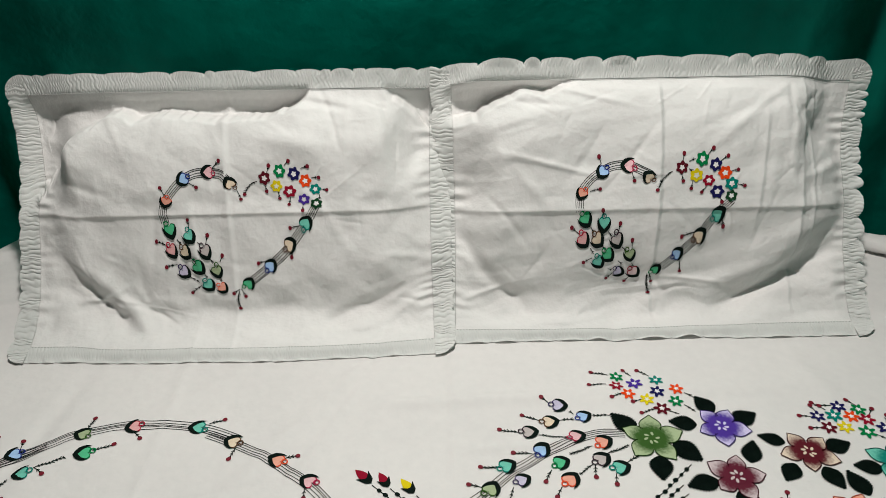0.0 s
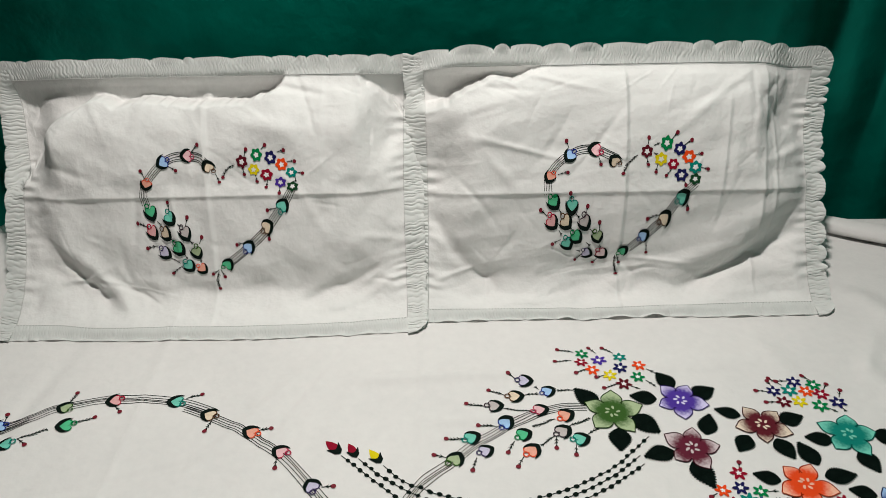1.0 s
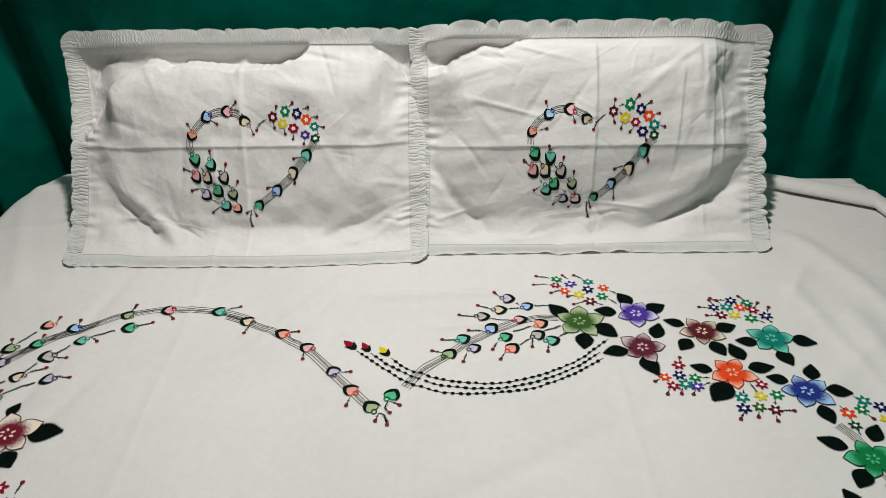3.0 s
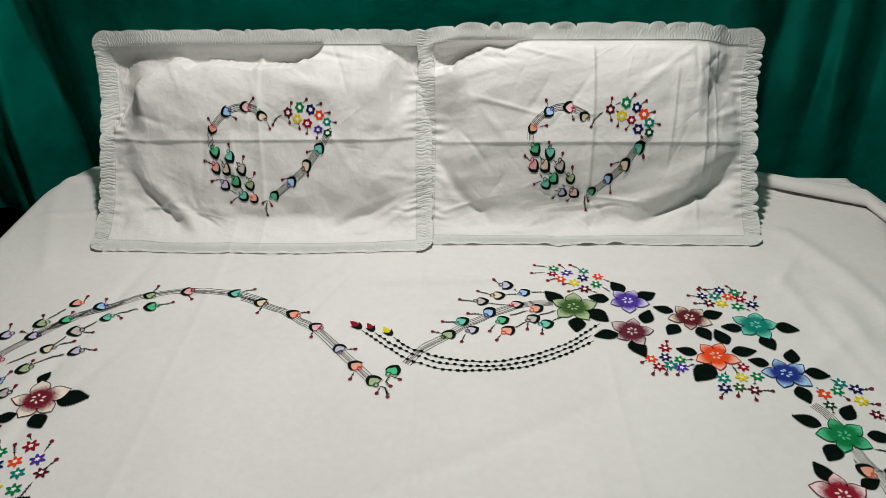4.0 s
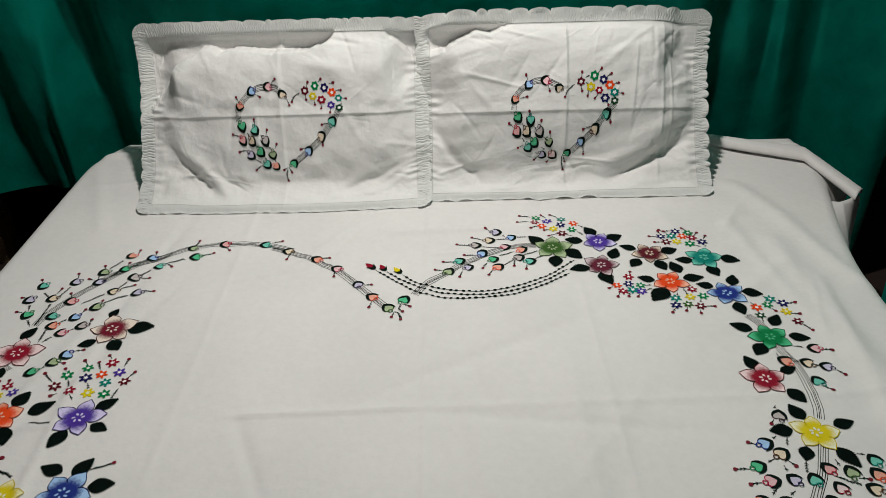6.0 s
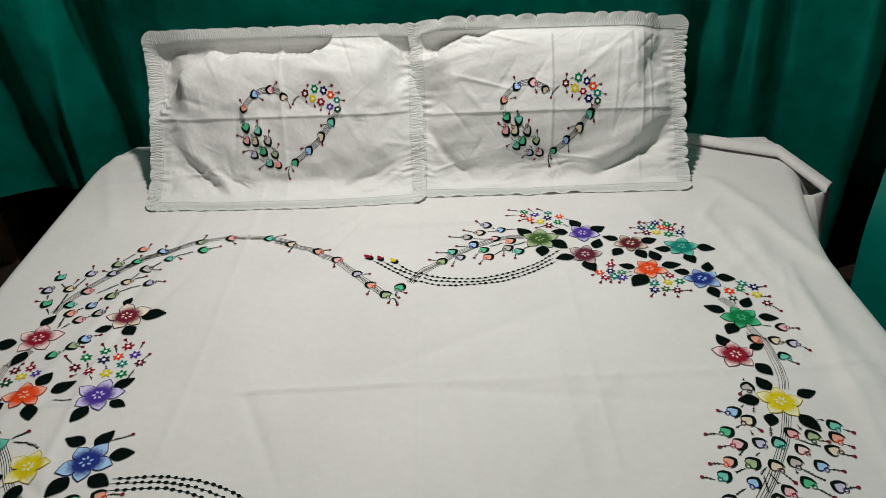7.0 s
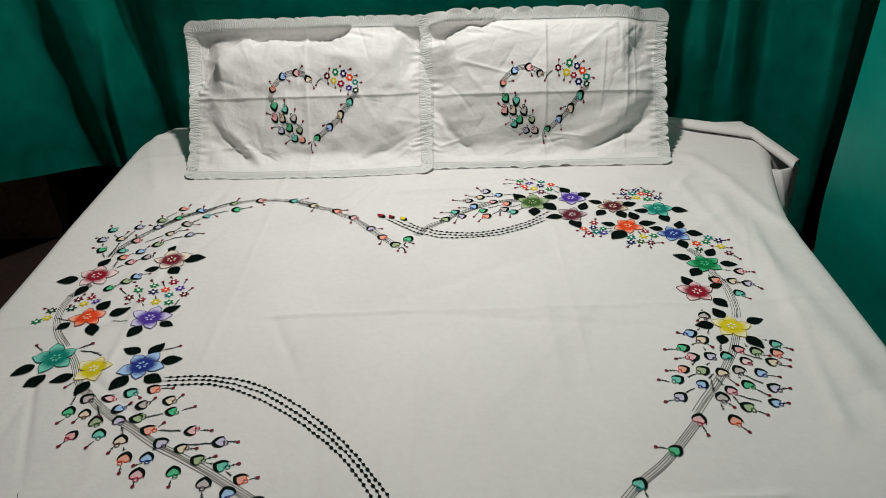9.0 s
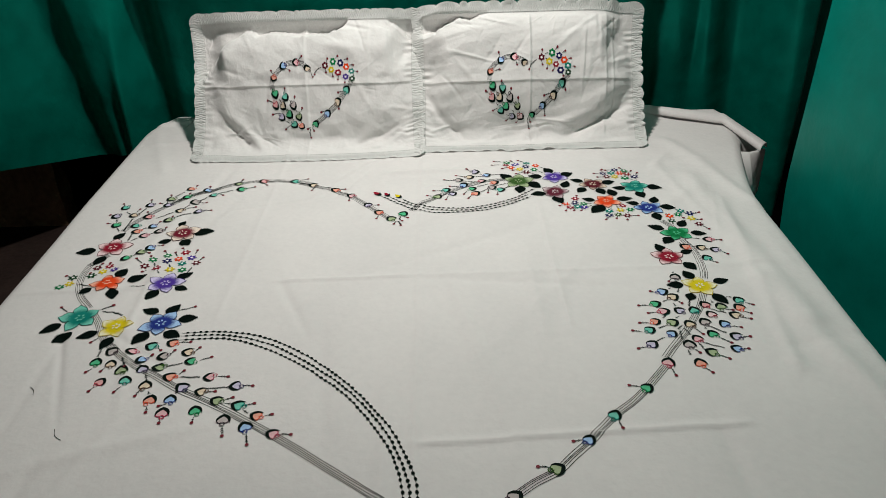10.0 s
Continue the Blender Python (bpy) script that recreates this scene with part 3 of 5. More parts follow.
PETAL = {k: petal_paint(k, *TONES[k]) for k in ("olive", "purple", "mauve", "maroon", "teal", "orange", "blue", "green", "red", "yellow", "claret")}


OUTLINE = {k: material(k + "_outline_paint", tuple(c * (0.35 if k != "yellow" else 0.8) for c in TONES[k][0]), 0.8, 0.06) for k in PETAL}


def surface(grid, a0, a1, b0, b1, thing, scale):
    """What a motif needs to lie on a cloth: its points and normals over plan coordinates, its thing, and the size of its drawing."""
    g = np.array(grid)
    n = np.cross(np.gradient(g, axis=0), np.gradient(g, axis=1))
    n /= np.linalg.norm(n, axis=-1, keepdims=True)
    return {"g": g, "n": n, "lo": (a0, b0), "hi": (a1, b1), "thing": thing, "k": scale}


def lay(sf, a, b, h):
    """Points of the cloth at plan coordinates a, b, raised by h."""
    ni, nj = sf["g"].shape[:2]
    fi = np.clip((np.asarray(a, float) - sf["lo"][0]) / (sf["hi"][0] - sf["lo"][0]) * (ni - 1), 0, ni - 1.001)
    fj = np.clip((np.asarray(b, float) - sf["lo"][1]) / (sf["hi"][1] - sf["lo"][1]) * (nj - 1), 0, nj - 1.001)
    i, j = fi.astype(int), fj.astype(int)
    s, t = (fi - i)[..., None], (fj - j)[..., None]
    pick = lambda q: q[i, j] * (1 - s) * (1 - t) + q[i + 1, j] * s * (1 - t) + q[i, j + 1] * (1 - s) * t + q[i + 1, j + 1] * s * t
    return pick(sf["g"]) + pick(sf["n"]) * h


sheet = surface(SHEET_GRID, sx[0], sx[-1], sy[0], sy[-1], bedspread, 1.0)
case_a = surface(PILLOW_GRID[0], -0.35, 0.35, 0.0, 0.45, pillows[0], 0.80)
case_b = surface(PILLOW_GRID[1], -0.35, 0.35, 0.0, 0.45, pillows[1], 0.80)
for sf in (case_a, case_b):
    if sf["n"][60, 50][1] > 0:
        sf["n"] = -sf["n"]
if sheet["n"][100, 100][2] < 0:
    sheet["n"] = -sheet["n"]
JIT = random.Random(7)
ORIGIN = {}


def painted(sf, name, centre, pts, faces, h, mat, parent=None):
    """A patch of paint: plan points and faces laid on the cloth."""
    pts = np.array(pts, float)
    world = lay(sf, pts[:, 0], pts[:, 1], h)
    base = ORIGIN[parent.name] if parent is not None else np.array(lay(sf, centre[0], centre[1], 0.0))
    ob = mesh_object(name, world - base, faces, mat, parent if parent is not None else sf["thing"], False)
    ORIGIN[ob.name] = base
    if parent is None:
        ob.location = Vector(base) - sf["thing"].location
    return ob


def fan(outline, centre, rings=1):
    """Rings of points from a centre to an outline, and their faces."""
    o, c = np.array(outline, float), np.array(centre, float)
    n = len(o)
    pts, faces = [c], []
    for r in range(1, rings + 1):
        pts.extend(c + (o - c) * r / rings)
    for i in range(n):
        k = (i + 1) % n
        faces.append((0, 1 + i, 1 + k))
        for r in range(rings - 1):
            faces.append((1 + r * n + i, 1 + (r + 1) * n + i, 1 + (r + 1) * n + k, 1 + r * n + k))
    return pts, faces


def ribbon(line, width, closed=False):
    """A thin line of paint along plan points."""
    p = np.array(line, float)
    d = np.gradient(p, axis=0) if not closed else np.roll(p, -1, 0) - np.roll(p, 1, 0)
    d /= np.linalg.norm(d, axis=1, keepdims=True) + 1e-9
    n = np.stack([-d[:, 1], d[:, 0]], 1) * width / 2
    m = len(p)
    faces = [(i, (i + 1) % m, m + (i + 1) % m, m + i) for i in range(m if closed else m - 1)]
    return list(p + n) + list(p - n), faces


def joined(pieces):
    pts, faces = [], []
    for p, f in pieces:
        k = len(pts)
        pts.extend(p)
        faces.extend(tuple(i + k for i in face) for face in f)
    return pts, faces


def turned(shape, x, y, angle, size):
    c, s = math.cos(radians(angle)) * size, math.sin(radians(angle)) * size
    return [(x + c * a - s * b, y + s * a + c * b) for a, b in shape]


def smooth_line(points, step):
    """Catmull-Rom curve through points, resampled at even steps."""
    p = np.array([points[0], *points, points[-1]], float)
    p[0], p[-1] = 2 * p[1] - p[2], 2 * p[-2] - p[-3]
    out = []
    for i in range(1, len(p) - 2):
        for t in np.linspace(0, 1, 14, endpoint=False):
            out.append(0.5 * (2 * p[i] + (p[i + 1] - p[i - 1]) * t + (2 * p[i - 1] - 5 * p[i] + 4 * p[i + 1] - p[i + 2]) * t**2 + (3 * p[i] - p[i - 1] - 3 * p[i + 1] + p[i + 2]) * t**3))
    out = np.array(out + [p[-2]])
    s = np.concatenate([[0], np.cumsum(np.linalg.norm(np.diff(out, axis=0), axis=1))])
    q = np.linspace(0, s[-1], max(3, int(s[-1] / step)))
    return np.stack([np.interp(q, s, out[:, 0]), np.interp(q, s, out[:, 1])], 1)


HEART = [(0.60 * (16 * math.sin(t) ** 3) / 17 * 0.9, (13 * math.cos(t) - 5 * math.cos(2 * t) - 2 * math.cos(3 * t) - math.cos(4 * t)) / 17 * 0.60) for t in np.linspace(0, 2 * math.pi, 25)[:-1]]
HEART = [(b * 0.95 + 0.04, a) for a, b in HEART]
CUP = [(0.52, 0.68), (0.16, 0.74), (-0.16, 0.70), (-0.46, 0.54), (-0.68, 0.26), (-0.80, 0.0), (-0.66, -0.26), (-0.44, -0.50), (-0.18, -0.62), (0.08, -0.66), (0.36, -0.60),
       (0.08, -0.48), (-0.12, -0.36), (-0.28, -0.18), (-0.42, 0.0), (-0.26, 0.24), (-0.06, 0.44), (0.18, 0.56)]
CUP_FACES = [(0, 1, 17), (1, 2, 16, 17), (2, 3, 15, 16), (3, 4, 14, 15), (4, 5, 14), (5, 6, 14), (6, 7, 13, 14), (7, 8, 12, 13), (8, 9, 11, 12), (9, 10, 11)]
ROUND = [(math.cos(a), math.sin(a)) for a in np.linspace(0, 2 * math.pi, 15)[:-1]]


def bud(sf, x, y, angle, tone):
    """A heart-shaped bud in a dark cup, with a little curl at its tip."""
    size = 0.0186 * sf["k"] * JIT.uniform(0.92, 1.08)
    angle += JIT.uniform(-6, 6)
    thing = painted(sf, "bud", (x, y), *fan(turned(HEART, x, y, angle, size * 1.0), (x, y)), 0.0016, PALE[tone])
    painted(sf, "outline", (x, y), *joined([fan(turned(HEART, x, y, angle, size * 1.17), (x, y))]), 0.0013, DEEP[tone], thing)
    painted(sf, "cup", (x, y), turned(CUP, x, y, angle, size), CUP_FACES, 0.0019, INK, thing)
    tagged(thing, tone + " heart-shaped painted bud in a dark cup")
    cx, cy = turned([(0.60, JIT.uniform(-0.25, 0.25))], x, y, angle, size)[0]
    ring = turned(ROUND, cx, cy, 0, size * 0.21)
    painted(sf, "curl", (x, y), *ribbon(ring, size * 0.10, True), 0.0022, DEEP[tone], thing)
    return thing


def twig(sf, *points, berry=True):
    """A feathery stalk, with a berry at its end."""
    k = sf["k"]
    line = smooth_line(points, 0.003) if len(points) > 2 else np.linspace(points[0], points[-1], max(3, int(math.dist(points[0], points[-1]) / 0.004)))
    n = len(line)
    line = line + np.stack([np.zeros(n), 0.0008 * k * np.sin(np.arange(n) * 1.1)], 1)
    pieces = [ribbon(line, 0.0013 * k)]
    d = line[-1] - line[0]
    a = math.degrees(math.atan2(d[1], d[0]))
    for i in range(1, n - 1):
        for side in (32, -32):
            q = turned([(0, 0), (0.0050 * k * JIT.uniform(0.7, 1.15), 0)], *line[i], a + side, 1.0)
            pieces.append(ribbon(q, 0.0010 * k))
    thing = painted(sf, "stalk", tuple(line[0]), *joined(pieces), 0.0010, INK)
    if berry:
        painted(sf, "berry", tuple(line[0]), *fan(turned(ROUND, *line[-1], 0, 0.0036 * k), line[-1]), 0.0015, BERRY, thing)
    return thing


def stem(sf, *points):
    return twig(sf, *points, berry=False)


def small_flower(sf, x, y, tone):
    """A small flower: six lobes round a pale eye."""
    r, turn = 0.0125 * (0.85 if sf["k"] < 1 else 1.0) * JIT.uniform(0.9, 1.1), JIT.uniform(0, 60)
    pointed = 0.13 if sf["k"] < 1 else 0.25
    lobes = [(math.cos(t) * (1 - pointed + pointed * math.cos(6 * t)), math.sin(t) * (1 - pointed + pointed * math.cos(6 * t))) for t in np.linspace(0, 2 * math.pi, 37)[:-1]]
    thing = painted(sf, "small_flower", (x, y), *fan(turned(lobes, x, y, turn, r), (x, y)), 0.0014, DEEP[tone])
    eye = 0.36 if sf["k"] < 1 else 0.27
    star = [(math.cos(t) * (eye + 0.09 * math.cos(5 * t)), math.sin(t) * (eye + 0.09 * math.cos(5 * t))) for t in np.linspace(0, 2 * math.pi, 25)[:-1]]
    painted(sf, "eye", (x, y), *fan(turned(star, x, y, turn + 30, r), (x, y)), 0.0018, WHITE if tone != "yellow" else PALE["yellow"], thing)
    return thing


def leaf(sf, x0, y0, x1, y1):
    """A dark leaf with a toothed rim, from its base to its point."""
    n, d = 26, math.dist((x0, y0), (x1, y1))
    wide = 0.29 * JIT.uniform(0.9, 1.12)
    a = math.degrees(math.atan2(y1 - y0, x1 - x0))
    pts, faces = [], []
    for i in range(n + 1):
        t = i / n
        w = wide * (math.sin(math.pi * t ** 0.78) ** 1.05 + 0.10 * (1 - t)) * (1 if i < n else 0)
        tooth = 0.085 * (i % 2) * (1 - 0.3 * t) * min(1, 5 * t)
        pts += [(t + 0.4 * tooth, w + tooth), (t, 0), (t + 0.4 * tooth, -w - tooth)]
        if i:
            k = 3 * i
            faces += [(k - 3, k - 2, k + 1, k), (k - 2, k - 1, k + 2, k + 1)]
    return painted(sf, "leaf", ((x0 + x1) / 2, (y0 + y1) / 2), turned(pts, x0, y0, a, d), faces, 0.0012, LEAF)


def petal_shape(r, slim):
    """Half-open petal: narrow at the heart, full at two thirds, a small point at its end."""
    out = []
    for t in np.linspace(0, 1, 14):
        w = (0.07 + 0.255 * slim * math.sin(math.pi * t ** 1.25) ** 0.85) * (1 - t ** 7) if t < 1 else 0.0
        out.append((t * r, w * r))
    return out + [(x, -w) for x, w in reversed(out[:-1])]


def flower(sf, x, y, angle, reach, tone):
    """A large five-petalled flower with stamens."""
    r = min(max(reach, 0.043), 0.052)
    heart = painted(sf, "flower", (x, y), *fan(turned(ROUND, x, y, 0, r * 0.3), (x, y)), 0.0020, PETAL[tone])
    for i in range(5):
        a = angle + 72 * i + JIT.uniform(-5, 5)
        shape = petal_shape(r * (1.0 if i == 0 else JIT.uniform(0.84, 0.98)), JIT.uniform(0.95, 1.12))
        rim = turned(shape, x, y, a, 1.0)
        mid = turned([(r * 0.5, 0)], x, y, a, 1.0)[0]
        petal = painted(sf, "petal", (x, y), *fan(rim, mid, 2), 0.0014 + 0.00008 * i, PETAL[tone], heart)
        line = smooth_line(turned(shape[5:-5], x, y, a, 1.0), 0.003)
        painted(sf, "petal_outline", (x, y), *ribbon(line, 0.0015), 0.0019, OUTLINE[tone], heart)
    tagged(heart, tone + " painted flower with five pale-rimmed petals")
    pieces = []
    for i in range(6):
        a = angle + 60 * i + JIT.uniform(-12, 12)
        px, py = turned([(r * 0.17, 0)], x, y, a, 1.0)[0]
        pieces.append(fan(turned([(c * 0.0036, s * 0.0020) for c, s in ROUND], px, py, a + 20, 1.0), (px, py)))
    painted(sf, "stamen", (x, y), *joined(pieces), 0.0025, PALE[tone], heart)
    return heart


def line_band(sf, *points):
    """Five fine parallel lines."""
    line = smooth_line(points, 0.006)
    d = np.gradient(line, axis=0)
    d /= np.linalg.norm(d, axis=1, keepdims=True)
    n = np.stack([-d[:, 1], d[:, 0]], 1)
    s = np.arange(len(line)) * 0.006
    for i in range(5):
        off = (i - 2) * 0.0038 * sf["k"] * (1 + 0.15 * np.sin(s * 9 + i)) + 0.0006 * np.sin(s * 21 + i * 1.7)
        painted(sf, "fine_line", tuple(line[0]), *ribbon(line + n * off[:, None], 0.0009 * sf["k"] + 0.0002), 0.0007, THREAD)


def bead_strand(sf, *points):
    """A thin line strung with dark beads."""
    line = smooth_line(points, 0.0130)
    strand = painted(sf, "strand", tuple(line[0]), *ribbon(line, 0.0012), 0.0008, INK)
    for i, q in enumerate(line[1:-1]):
        d = line[i + 2] - line[i]
        a = math.degrees(math.atan2(d[1], d[0])) + JIT.uniform(-15, 15)
        q = q + np.array((JIT.uniform(-0.001, 0.001), JIT.uniform(-0.001, 0.001)))
        painted(sf, "bead", tuple(line[0]), *fan(turned([(c * 0.0041, s * 0.0032) for c, s in ROUND], *q, a, JIT.uniform(0.85, 1.1)), q), 0.0013, INK, strand)


def pointed_bud(sf, x0, y0, x1, y1, tone):
    """A slim pointed bud in a forked dark cup."""
    d, a = math.dist((x0, y0), (x1, y1)), math.degrees(math.atan2(y1 - y0, x1 - x0))
    shape = [(0.05, 0), (0.25, 0.17), (0.5, 0.22), (0.75, 0.14), (1.0, 0), (0.75, -0.14), (0.5, -0.22), (0.25, -0.17)]
    thing = painted(sf, "pointed_bud", (x0, y0), *fan(turned(shape, x0, y0, a, d), turned([(0.5, 0)], x0, y0, a, d)[0]), 0.0014, DEEP[tone])
    cup = [(-0.05, 0), (0.1, 0.2), (0.55, 0.34), (0.32, 0.08), (0.3, 0), (0.32, -0.08), (0.55, -0.34), (0.1, -0.2)]
    painted(sf, "cup", (x0, y0), turned(cup, x0, y0, a, d), [(0, 1, 3, 4), (1, 2, 3), (0, 4, 5, 7), (5, 6, 7)], 0.0018, INK, thing)
    return thing


# ---- painted patterns ----
line_band(case_a, (-0.101, 0.225), (-0.102, 0.241), (-0.096, 0.260), (-0.080, 0.282), (-0.065, 0.295), (-0.047, 0.303), (-0.027, 0.304), (-0.008, 0.302), (0.004, 0.292))
line_band(case_a, (0.138, 0.247), (0.122, 0.223), (0.106, 0.206), (0.087, 0.188), (0.066, 0.173), (0.042, 0.156), (0.023, 0.143))
bud(case_a, -0.094, 0.260, 73, "salmon")
twig(case_a, (-0.096, 0.271), (-0.101, 0.283))
bud(case_a, -0.065, 0.295, 34, "blue")
twig(case_a, (-0.057, 0.290), (-0.046, 0.283))
bud(case_a, -0.027, 0.304, 3, "pink")
twig(case_a, (-0.020, 0.309), (-0.008, 0.318))
bud(case_a, 0.006, 0.288, -60, "cream")
twig(case_a, (0.016, 0.277), (0.021, 0.262))
bud(case_a, -0.094, 0.216, 111, "green")
bud(case_a, -0.064, 0.208, 131, "teal")
twig(case_a, (-0.064, 0.215), (-0.065, 0.229))
bud(case_a, -0.095, 0.191, 119, "rose")
twig(case_a, (-0.101, 0.196), (-0.119, 0.202))
bud(case_a, -0.073, 0.189, 136, "cream")
stem(case_a, (-0.085, 0.204), (-0.079, 0.197))
bud(case_a, -0.042, 0.189, 117, "grey")
twig(case_a, (-0.041, 0.197), (-0.037, 0.208))
stem(case_a, (-0.053, 0.200), (-0.050, 0.196))
bud(case_a, -0.056, 0.169, 129, "green")
stem(case_a, (-0.067, 0.182), (-0.060, 0.176))
bud(case_a, -0.028, 0.163, 102, "olive")
twig(case_a, (-0.022, 0.175), (-0.017, 0.183))
stem(case_a, (-0.037, 0.180), (-0.032, 0.174))
bud(case_a, -0.080, 0.163, 133, "lavender")
twig(case_a, (-0.090, 0.173), (-0.107, 0.170))
bud(case_a, -0.043, 0.142, 125, "teal")
twig(case_a, (-0.055, 0.141), (-0.072, 0.130))
stem(case_a, (-0.073, 0.155), (-0.058, 0.146))
stem(case_a, (-0.049, 0.160), (-0.045, 0.152))
bud(case_a, -0.021, 0.137, 143, "salmon")
stem(case_a, (-0.024, 0.154), (-0.023, 0.146))
bud(case_a, 0.021, 0.143, -138, "green")
twig(case_a, (0.006, 0.134), (-0.003, 0.127))
twig(case_a, (0.008, 0.134), (0.014, 0.122))
twig(case_a, (0.005, 0.131), (0.002, 0.118), (0.004, 0.102))
bud(case_a, 0.059, 0.169, -135, "blue")
twig(case_a, (0.053, 0.175), (0.040, 0.172))
bud(case_a, 0.092, 0.195, -153, "cream")
twig(case_a, (0.096, 0.188), (0.094, 0.179))
bud(case_a, 0.120, 0.222, -130, "teal")
twig(case_a, (0.110, 0.218), (0.095, 0.215))
small_flower(case_a, 0.060, 0.295, "maroon")
small_flower(case_a, 0.084, 0.304, "green")
small_flower(case_a, 0.106, 0.300, "navy")
small_flower(case_a, 0.123, 0.290, "orange")
small_flower(case_a, 0.138, 0.277, "teal")
small_flower(case_a, 0.139, 0.252, "forest")
small_flower(case_a, 0.078, 0.283, "yellow")
small_flower(case_a, 0.098, 0.274, "red")
small_flower(case_a, 0.120, 0.260, "purple")
twig(case_a, (0.064, 0.301), (0.068, 0.311))
twig(case_a, (0.092, 0.311), (0.099, 0.316))
twig(case_a, (0.117, 0.307), (0.128, 0.309))
twig(case_a, (0.132, 0.294), (0.144, 0.294))
twig(case_a, (0.144, 0.277), (0.156, 0.275))
twig(case_a, (0.060, 0.286), (0.062, 0.275))
twig(case_a, (0.080, 0.274), (0.082, 0.262))
twig(case_a, (0.099, 0.265), (0.096, 0.251))
twig(case_a, (0.118, 0.251), (0.117, 0.240))
twig(case_a, (0.048, 0.291), (0.035, 0.285), (0.027, 0.271))
stem(case_a, (0.144, 0.268), (0.144, 0.259))
line_band(case_b, (-0.122, 0.224), (-0.123, 0.238), (-0.120, 0.254), (-0.106, 0.273), (-0.087, 0.286), (-0.069, 0.293), (-0.047, 0.293), (-0.030, 0.286), (-0.013, 0.278))
line_band(case_b, (0.114, 0.237), (0.098, 0.223), (0.085, 0.209), (0.070, 0.192), (0.050, 0.176), (0.033, 0.163), (0.016, 0.148))
bud(case_b, -0.119, 0.251, 57, "salmon")
twig(case_b, (-0.107, 0.254), (-0.091, 0.258))
bud(case_b, -0.087, 0.284, 42, "blue")
twig(case_b, (-0.089, 0.296), (-0.093, 0.305))
bud(case_b, -0.048, 0.292, -8, "pink")
twig(case_b, (-0.043, 0.282), (-0.039, 0.269))
bud(case_b, -0.018, 0.274, -44, "cream")
bud(case_b, -0.112, 0.215, 127, "green")
bud(case_b, -0.082, 0.209, 95, "teal")
twig(case_b, (-0.083, 0.217), (-0.086, 0.225))
bud(case_b, -0.114, 0.190, 131, "rose")
twig(case_b, (-0.122, 0.197), (-0.133, 0.204))
bud(case_b, -0.091, 0.190, 130, "cream")
stem(case_b, (-0.103, 0.205), (-0.098, 0.197))
bud(case_b, -0.060, 0.189, 125, "grey")
twig(case_b, (-0.059, 0.198), (-0.057, 0.208))
stem(case_b, (-0.075, 0.199), (-0.069, 0.193))
bud(case_b, -0.072, 0.170, 129, "green")
stem(case_b, (-0.084, 0.183), (-0.075, 0.175))
bud(case_b, -0.037, 0.170, 113, "olive")
twig(case_b, (-0.035, 0.178), (-0.036, 0.188))
stem(case_b, (-0.051, 0.180), (-0.043, 0.174))
bud(case_b, -0.087, 0.160, 121, "teal")
twig(case_b, (-0.098, 0.166), (-0.112, 0.159))
stem(case_b, (-0.102, 0.179), (-0.096, 0.171))
bud(case_b, -0.052, 0.143, 155, "lavender")
twig(case_b, (-0.061, 0.140), (-0.071, 0.129))
stem(case_b, (-0.070, 0.148), (-0.063, 0.145))
stem(case_b, (-0.055, 0.161), (-0.047, 0.154))
bud(case_b, -0.027, 0.142, 136, "red")
twig(case_b, (-0.033, 0.132), (-0.040, 0.123))
stem(case_b, (-0.032, 0.157), (-0.030, 0.151))
bud(case_b, 0.007, 0.146, -138, "green")
twig(case_b, (-0.002, 0.138), (0.002, 0.122))
twig(case_b, (-0.005, 0.138), (-0.004, 0.114), (-0.001, 0.088))
bud(case_b, 0.038, 0.170, -138, "blue")
twig(case_b, (0.044, 0.161), (0.046, 0.142))
bud(case_b, 0.070, 0.192, -141, "cream")
twig(case_b, (0.063, 0.196), (0.042, 0.192))
bud(case_b, 0.095, 0.218, -142, "teal")
twig(case_b, (0.103, 0.213), (0.106, 0.202))
small_flower(case_b, 0.033, 0.288, "maroon")
small_flower(case_b, 0.064, 0.299, "green")
small_flower(case_b, 0.085, 0.291, "navy")
small_flower(case_b, 0.100, 0.279, "orange")
small_flower(case_b, 0.111, 0.262, "teal")
small_flower(case_b, 0.112, 0.243, "forest")
small_flower(case_b, 0.056, 0.276, "yellow")
small_flower(case_b, 0.076, 0.268, "red")
small_flower(case_b, 0.090, 0.250, "navy")
twig(case_b, (0.034, 0.298), (0.035, 0.306))
twig(case_b, (0.072, 0.304), (0.080, 0.312))
twig(case_b, (0.092, 0.296), (0.103, 0.302))
twig(case_b, (0.108, 0.281), (0.120, 0.283))
twig(case_b, (0.120, 0.261), (0.131, 0.258))
twig(case_b, (0.033, 0.279), (0.036, 0.267))
twig(case_b, (0.051, 0.267), (0.049, 0.255))
twig(case_b, (0.073, 0.258), (0.066, 0.249))
twig(case_b, (0.095, 0.242), (0.098, 0.233))
twig(case_b, (0.019, 0.283), (0.004, 0.271), (-0.004, 0.254))
stem(case_b, (0.043, 0.296), (0.053, 0.299))
stem(case_b, (0.044, 0.286), (0.049, 0.282))
line_band(sheet, (0.251, -0.211), (0.217, -0.209), (0.185, -0.218), (0.153, -0.233), (0.128, -0.246), (0.103, -0.264), (0.082, -0.277), (0.061, -0.296), (0.041, -0.315), (0.018, -0.333), (-0.005, -0.358), (-0.025, -0.388))
bud(sheet, 0.163, -0.150, 180, "lavender")
twig(sheet, (0.148, -0.144), (0.138, -0.135))
bud(sheet, 0.197, -0.174, -162, "blue")
